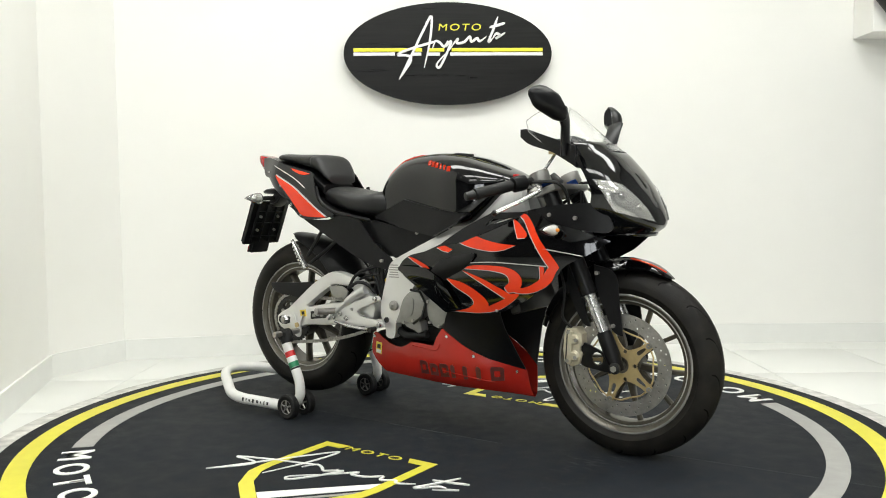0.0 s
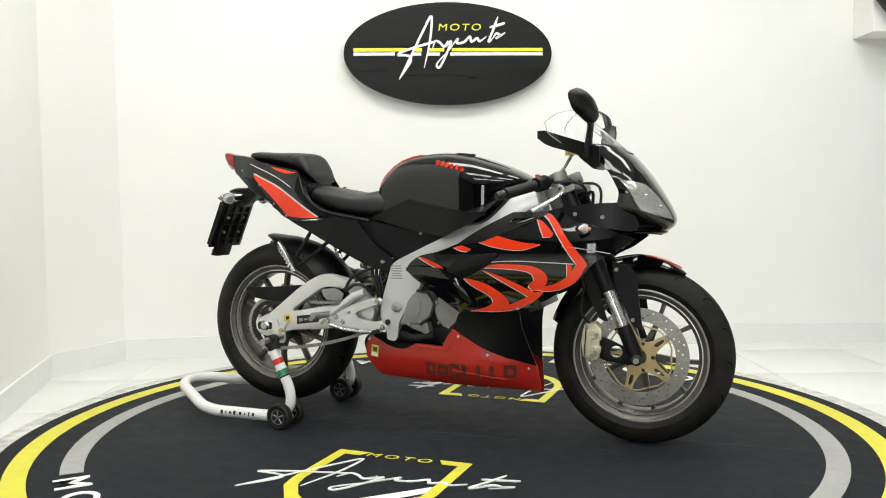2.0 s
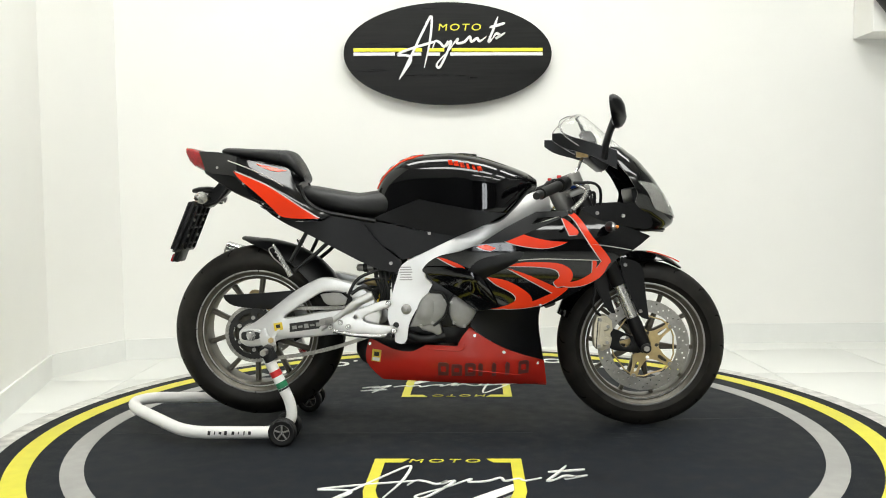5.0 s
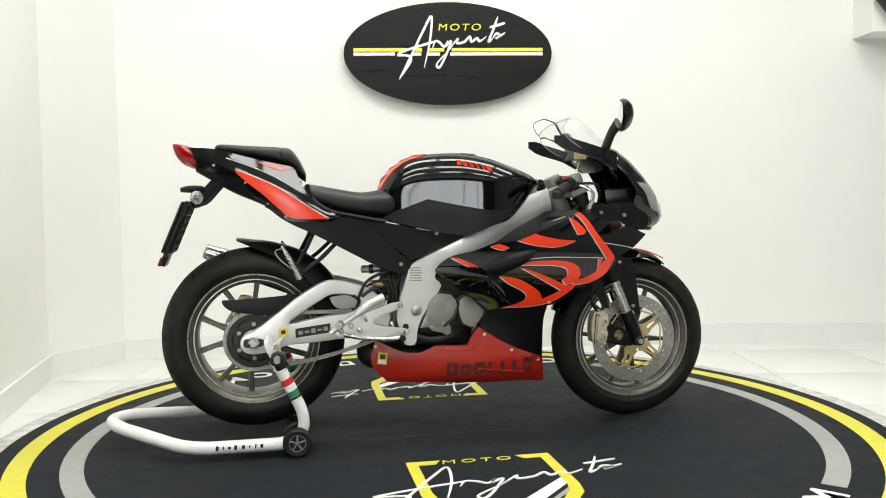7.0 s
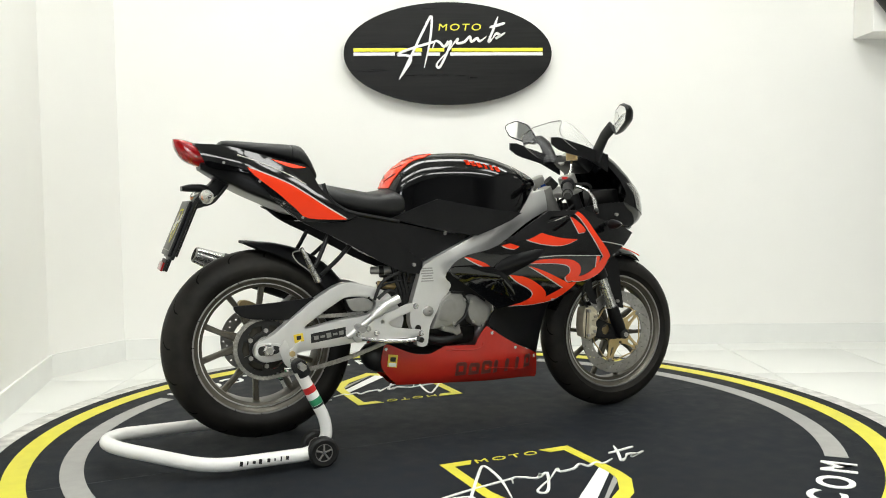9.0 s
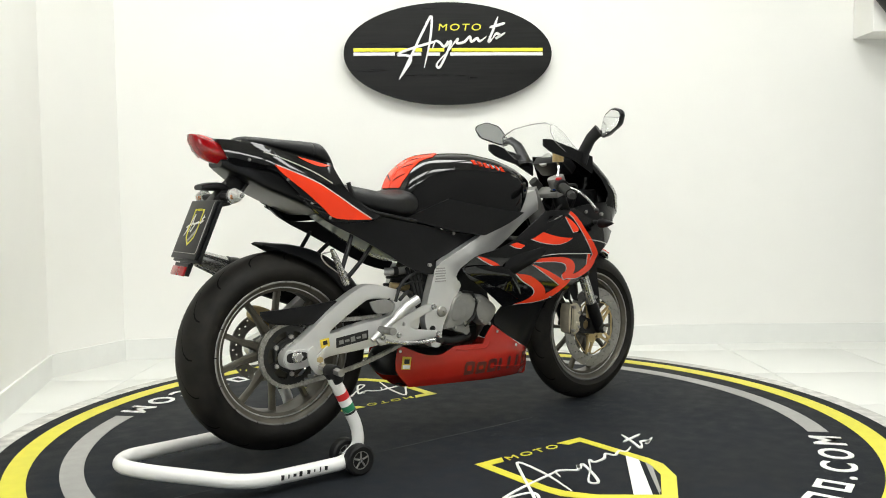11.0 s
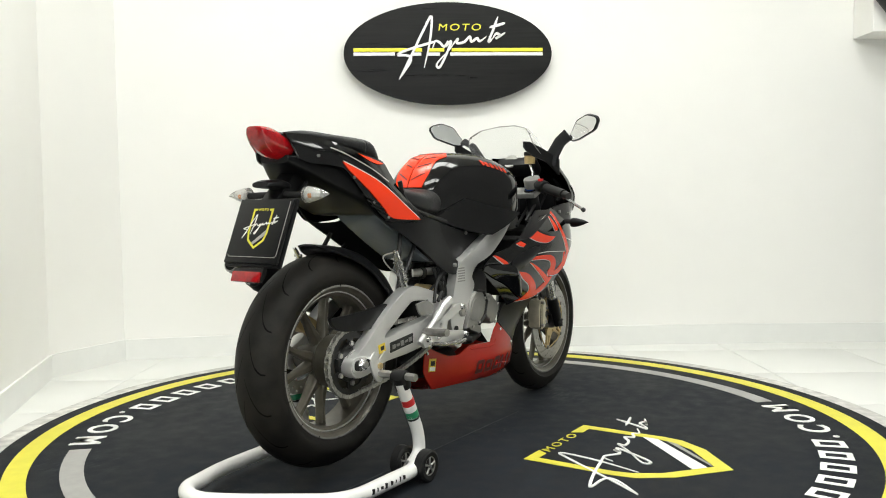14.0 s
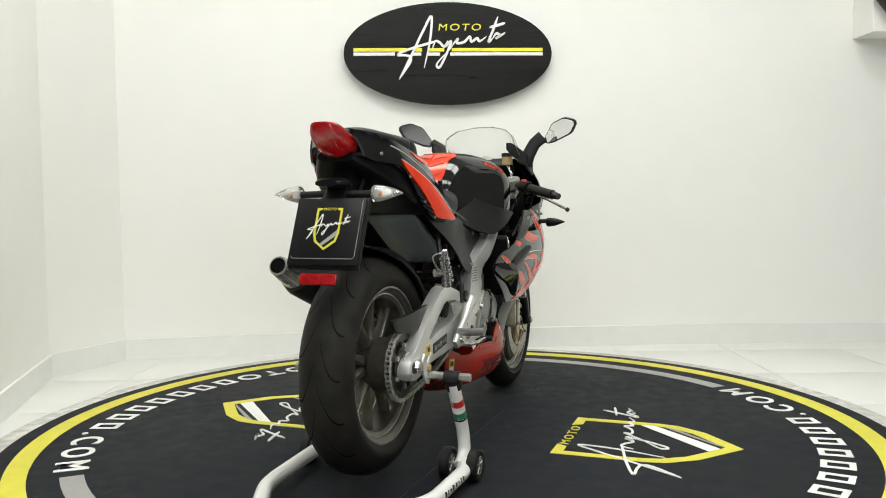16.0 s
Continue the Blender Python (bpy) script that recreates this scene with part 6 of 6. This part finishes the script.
sh = [(-0.036, 0.062), (-0.036, -0.005), (-0.030, -0.028), (0.0, -0.050), (0.030, -0.028), (0.036, -0.005), (0.036, 0.062), (0.020, 0.062), (0.024, 0.056), (0.030, 0.056), (0.030, -0.004), (0.025, -0.024), (0.0, -0.043), (-0.025, -0.024), (-0.030, -0.004), (-0.030, 0.056), (-0.024, 0.056), (-0.020, 0.062)]
bm = flat(sh, 0.0, 0.0008)
bm.transform(PM)
part("emblem_shield", bm, M_YELLOW, holder)
bm = flat([(0.030, 0.004), (0.030, -0.010), (-0.006, -0.038), (-0.014, -0.034)], 0.0, 0.0008)
bm.transform(PM)
part("emblem_band", bm, M_GREYV, holder)
for k, s in enumerate(FLOURISH):
    bm = ribbon([(x * 0.20, 0.006 + y * 0.20) for x, y in s], 0.0024, 0.0, 0.0012 + 0.0001 * k)
    bm.transform(PM)
    part("emblem_stroke", bm, M_WHITEV, holder)
part("word", lettering("MOTO", 0.010, 0.0012, PM @ pose(0, 0.056, 0.0004), spacing=1.3), M_YELLOW, holder)
part("reflector", box((0.008, 0.10, 0.028), pose(-0.982, -0.01, 0.612, 0, 20, 0), 0.003), M_LAMP, holder, "red rear reflector")
part("reflector_back", box((0.008, 0.106, 0.036), pose(-0.974, -0.01, 0.616, 0, 20, 0), 0.003), M_MATT, holder)
part("plate_lamp", loft([(-0.915, 0.03, 0.856, 0.840, 2.6, 2.6), (-0.89, 0.042, 0.862, 0.838, 2.6, 2.6), (-0.855, 0.040, 0.862, 0.836, 2.6, 2.6), (-0.83, 0.03, 0.855, 0.832, 2.6, 2.6)], 20, None, 3), M_SATIN, holder)
for s in (-1, 1):
    stem = part("rear_indicator", rod((-0.855, s * 0.02, 0.822), (-0.855, s * 0.105, 0.820), 0.009), M_RUBBER, bike, "clear-lensed rear indicator")
    pod = loft([(0.0, 0.010, 0.012, -0.012, 2, 2), (0.004, 0.021, 0.023, -0.021, 2, 2), (0.03, 0.018, 0.021, -0.017, 2, 2), (0.06, 0.010, 0.013, -0.008, 2, 2), (0.082, 0.002, 0.003, 0.0, 2, 2)], 18, None, 3)
    pod.transform(Matrix.Translation((-0.855, s * 0.103, 0.820)) @ pose(0, 0, 0, 0, 0, s * 90))
    part("lens", pod, M_CLEAR, stem, "clear indicator lens")
    inner = loft([(0.004, 0.012, 0.014, -0.012, 2, 2), (0.03, 0.011, 0.012, -0.010, 2, 2), (0.05, 0.004, 0.006, -0.003, 2, 2)], 10, None, 2)
    inner.transform(Matrix.Translation((-0.852, s * 0.105, 0.820)) @ pose(0, 0, 0, 0, 0, s * 90))
    part("reflector", inner, M_ALU, stem)
    part("bulb", lathe([(-0.006, 0.001), (-0.004, 0.005), (0.004, 0.005), (0.006, 0.001)], 10, (-0.864, s * 0.128, 0.819), closed=False), M_AMBER, stem)


# rear hugger over the tyre
def hugger():
    bm, rows = bmesh.new(), []
    n, m = 22, 10
    for i in range(n + 1):
        a = radians(lerp(i / n, [0, 1], [28, 99]))
        deg = math.degrees(a)
        R = lerp(deg, [28, 45, 60, 75, 90, 99], [0.335, 0.335, 0.332, 0.328, 0.330, 0.340])
        w = lerp(deg, [28, 50, 80, 92, 99], [0.100, 0.098, 0.086, 0.070, 0.040])
        drop = lerp(deg, [28, 50, 85, 99], [0.075, 0.068, 0.03, 0.006])
        row = []
        for off in (0.0, 0.004):
            for j in range(m + 1):
                v = 2 * j / m - 1
                r = R - off - drop * abs(v) ** 2.6
                row.append(bm.verts.new(RW + Vector((r * math.cos(a), v * (w - off), r * math.sin(a)))))
        rows.append(row)
    k = m + 1
    for r1, r2 in zip(rows, rows[1:]):
        for j in range(m):
            bm.faces.new((r1[j], r1[j + 1], r2[j + 1], r2[j]))
            bm.faces.new((r1[k + j + 1], r1[k + j], r2[k + j], r2[k + j + 1]))
        for j in (0, m):
            bm.faces.new((r1[j], r2[j], r2[k + j], r1[k + j]))
    for r in (rows[0], rows[-1]):
        for j in range(m):
            bm.faces.new((r[j], r[j + 1], r[k + j + 1], r[k + j]))
    return bm


part("rear_hugger", hugger(), M_MATT, bike, "matt black rear hugger mudguard")
for s in (-1, 1):
    st = part("pillion_stay", tube([(-0.485, s * 0.135, 0.705), (-0.51, s * 0.150, 0.655), (-0.54, s * 0.165, 0.600)], 0.007, 10), M_SATIN, bike, "black pillion footrest stay")
    part("stay_tube", tube([(-0.415, s * 0.135, 0.665), (-0.46, s * 0.150, 0.622), (-0.525, s * 0.170, 0.572)], 0.007, 10), M_SATIN, st)
    part("pillion_peg", tube([(-0.535, s * 0.180, 0.556), (-0.553, s * 0.185, 0.590), (-0.572, s * 0.190, 0.630), (-0.590, s * 0.195, 0.662)], 0.0125, 10, squash=0.7, taper=[1.15, 1, 0.9, 0.6]), M_POLISH, st, "polished folded pillion footrest")
    for k in range(6):
        u = k / 6
        part("peg_rib", rod((-0.545 - 0.04 * u, s * 0.204, 0.575 + 0.075 * u), (-0.545 - 0.04 * u, s * 0.176, 0.575 + 0.075 * u), 0.0045, seg=8), M_POLISH, st)
part("wire_loop", tube(rounded([(-0.54, -0.19, 0.572), (-0.60, -0.17, 0.62), (-0.615, -0.165, 0.648), (-0.585, -0.185, 0.655)], 0.02), 0.0022, 6), M_STEEL, bike)

# exhaust on the left side
silencer = part("silencer", tube([(-0.30, 0.135, 0.40), (-0.40, 0.165, 0.45), (-0.50, 0.185, 0.49), (-0.74, 0.185, 0.585), (-0.775, 0.183, 0.599)], 0.046, 20, taper=[0.5, 0.9, 1, 1, 0.8]), M_SATIN, bike, "black silencer with a steel tip")
tip0, tip1 = Vector((-0.765, 0.183, 0.595)), Vector((-0.860, 0.178, 0.634))
dd = (tip1 - tip0).normalized()
part("silencer_ring", rod(tip0 - dd * 0.004, tip0 + dd * 0.006, 0.0395, 0.0395, 28, bevel=0.001), M_DARKM, silencer)
part("silencer_tip", rod(tip0, tip1 - dd * 0.004, 0.037, 0.027, 28), M_POLISH, silencer, "steel end cap")
part("outlet", rod(tip1 - dd * 0.012, tip1, 0.0265, 0.0255, 24), M_STEEL, silencer)
part("outlet_bore", rod(tip1 - dd * 0.005, tip1 + dd * 0.0012, 0.0215, 0.0215, 24), M_GROOVE, silencer)
part("exhaust_pipe", tube(rounded([(0.12, 0.02, 0.50), (0.16, 0.03, 0.36), (0.05, 0.06, 0.25), (-0.15, 0.08, 0.25), (-0.30, 0.135, 0.40)], 0.10), 0.034, 14, taper=None), M_STEEL, bike, "steel expansion chamber")
part("expansion_box", loft([(-0.34, 0.02, 0.30, 0.26, 2, 2), (-0.30, 0.05, 0.32, 0.22, 2.4, 2.4), (-0.16, 0.06, 0.31, 0.205, 2.6, 2.6), (-0.05, 0.05, 0.29, 0.21, 2.4, 2.4)], 20, None, 3), M_DARKM, bike)

# ---- the paddock stand ----
stand = thing("paddock_stand", "white tubular paddock stand lifting the rear wheel", "paddock stand")
base = [(-0.560, -0.236, 0.050), (-0.60, -0.250, 0.040), (-0.885, -0.250, 0.040), (-1.12, -0.085, 0.080), (-1.165, 0.0, 0.084), (-1.12, 0.085, 0.080), (-0.885, 0.215, 0.046), (-0.60, 0.238, 0.046), (-0.560, 0.232, 0.052)]
tube_part = part("base_tube", tube(rounded(base, 0.08, 7), 0.0205, 18), M_STANDW, stand, "white powder-coated base tube")
for s in (-1, 1):
    up = part("upright", tube(rounded([(-0.575, s * 0.230, 0.046), (-0.530, s * 0.228, 0.075), (-0.535, s * 0.226, 0.135), (-0.612, s * 0.224, 0.292)], 0.05, 6), 0.0185, 16), M_STANDW, stand, "white powder-coated upright tube")
    d = Vector((-0.077, 0, 0.157)).normalized()
    for k, mm in enumerate((M_GREEN, M_SIGNW, M_REDST)):
        p = Vector((-0.5595, s * 0.2253, 0.186)) + d * 0.021 * k
        part("tricolour_sticker", rod(p, p + d * 0.0205, 0.0191, seg=20), mm, up, ("green", "white", "red")[k] + " band of the sticker")
    part("sticker_border", rod(Vector((-0.5595, s * 0.2253, 0.186)) - d * 0.008, Vector((-0.5595, s * 0.2253, 0.186)) - d * 0.001, 0.0192, seg=20), M_TAN, up)
    cup = Vector((-0.612, s * 0.222, 0.306))
    sup = part("bobbin_support", rod(cup + Vector((0, -0.022, 0)), cup + Vector((0, 0.022, 0)), 0.021, seg=18, bevel=0.003), M_RUBBER, stand, "black rubber bobbin support")
    part("support_clamp", rod(cup - d * 0.035, cup + d * 0.006, 0.024, seg=16, bevel=0.003), M_RUBBER, sup)
    part("bobbin", rod((-0.612, s * 0.140, 0.310), (-0.612, s * 0.276, 0.310), 0.0115, seg=6), M_STEEL, sup)
    for off in (-0.038, 0.046):
        c = Vector((-0.555, s * (0.230 - off), 0.046))
        tyre = part("castor", lathe([(-0.014, 0.027), (-0.016, 0.039), (-0.012, 0.0455), (0.012, 0.0455), (0.016, 0.039), (0.014, 0.027)], 32, c), M_RUBBER, stand, "black castor wheel")
        part("castor_disc", lathe([(-0.010, 0.002), (-0.010, 0.028), (0.010, 0.028), (0.010, 0.002)], 24, c), M_DARKM, tyre)
        for k in range(5):
            a = 2 * math.pi * k / 5 + 0.3
            e = c + Vector((0.025 * math.cos(a), -0.0125, 0.025 * math.sin(a)))
            part("castor_spoke", rod(c + Vector((0, -0.0125, 0)), e, 0.0030, seg=6), M_STEEL, tyre)
        part("castor_rim", lathe([(-0.0135, 0.025), (-0.0135, 0.029), (-0.0105, 0.029), (-0.0105, 0.025)], 24, c), M_STEEL, tyre)
        part("castor_nut", rod(c + Vector((0, -0.016, 0)), c + Vector((0, 0.016, 0)), 0.006, seg=6), M_POLISH, tyre)
    part("castor_axle", rod((-0.555, s * 0.175, 0.046), (-0.555, s * 0.275, 0.046), 0.006), M_STEEL, stand)
# plain bars in place of the maker's print
for k in range(8):
    x = -0.80 + k * 0.0185 + (0.006 if k > 3 else 0)
    part("plain_bar", box((0.004 if k in (1, 5, 6) else 0.009, 0.004, 0.014 - 0.003 * (k % 3)), pose(x, -0.2695, 0.043, 0, 8, 0), 0.0008), M_TAN, tube_part, "black print on the tube")

# fine joint across the turntable's rubber top
part("rubber_joint", box((1.75, 0.0018, 0.0008), pose(-0.60, -0.118, 0.0002)), M_RUBJ, turntable)
part("rubber_joint", box((0.85, 0.0018, 0.0008), pose(1.0, 0.065, 0.0002, 0, 0, 3)), M_RUBJ, turntable)

# ---- floor tiles, 60 cm, set in rows ----
tile_mesh = None
for i in range(-5, 5):
    for j in range(-13, 4):
        cx, cy = 1.49 + 0.6 * i - 0.3, 0.87 + 0.6 * j - 0.3
        if cx > 3.3 or cx < -2.3 or cy > 2.0 or cy < -6.2:
            continue
        if tile_mesh is None:
            ob = part("tile", box((0.5975, 0.5975, 0.008), Matrix(), 0.0012), M_TILE, floor)
            tile_mesh = ob.data
        else:
            ob = new("tile", tile_mesh)
            ob.parent = floor
        ob.location = (cx, cy, FLOOR_Z - 0.004)


def motions():
    """The turntable turns steadily, and carries the motorcycle and its stand."""
    rows = [(0.5 * k, pose(0, 0, 0, 0, 0, -34.43 + 6.515 * 0.5 * k)) for k in range(33)]
    for ob in (turntable, bike, stand):
        walk(ob, rows)


motions()
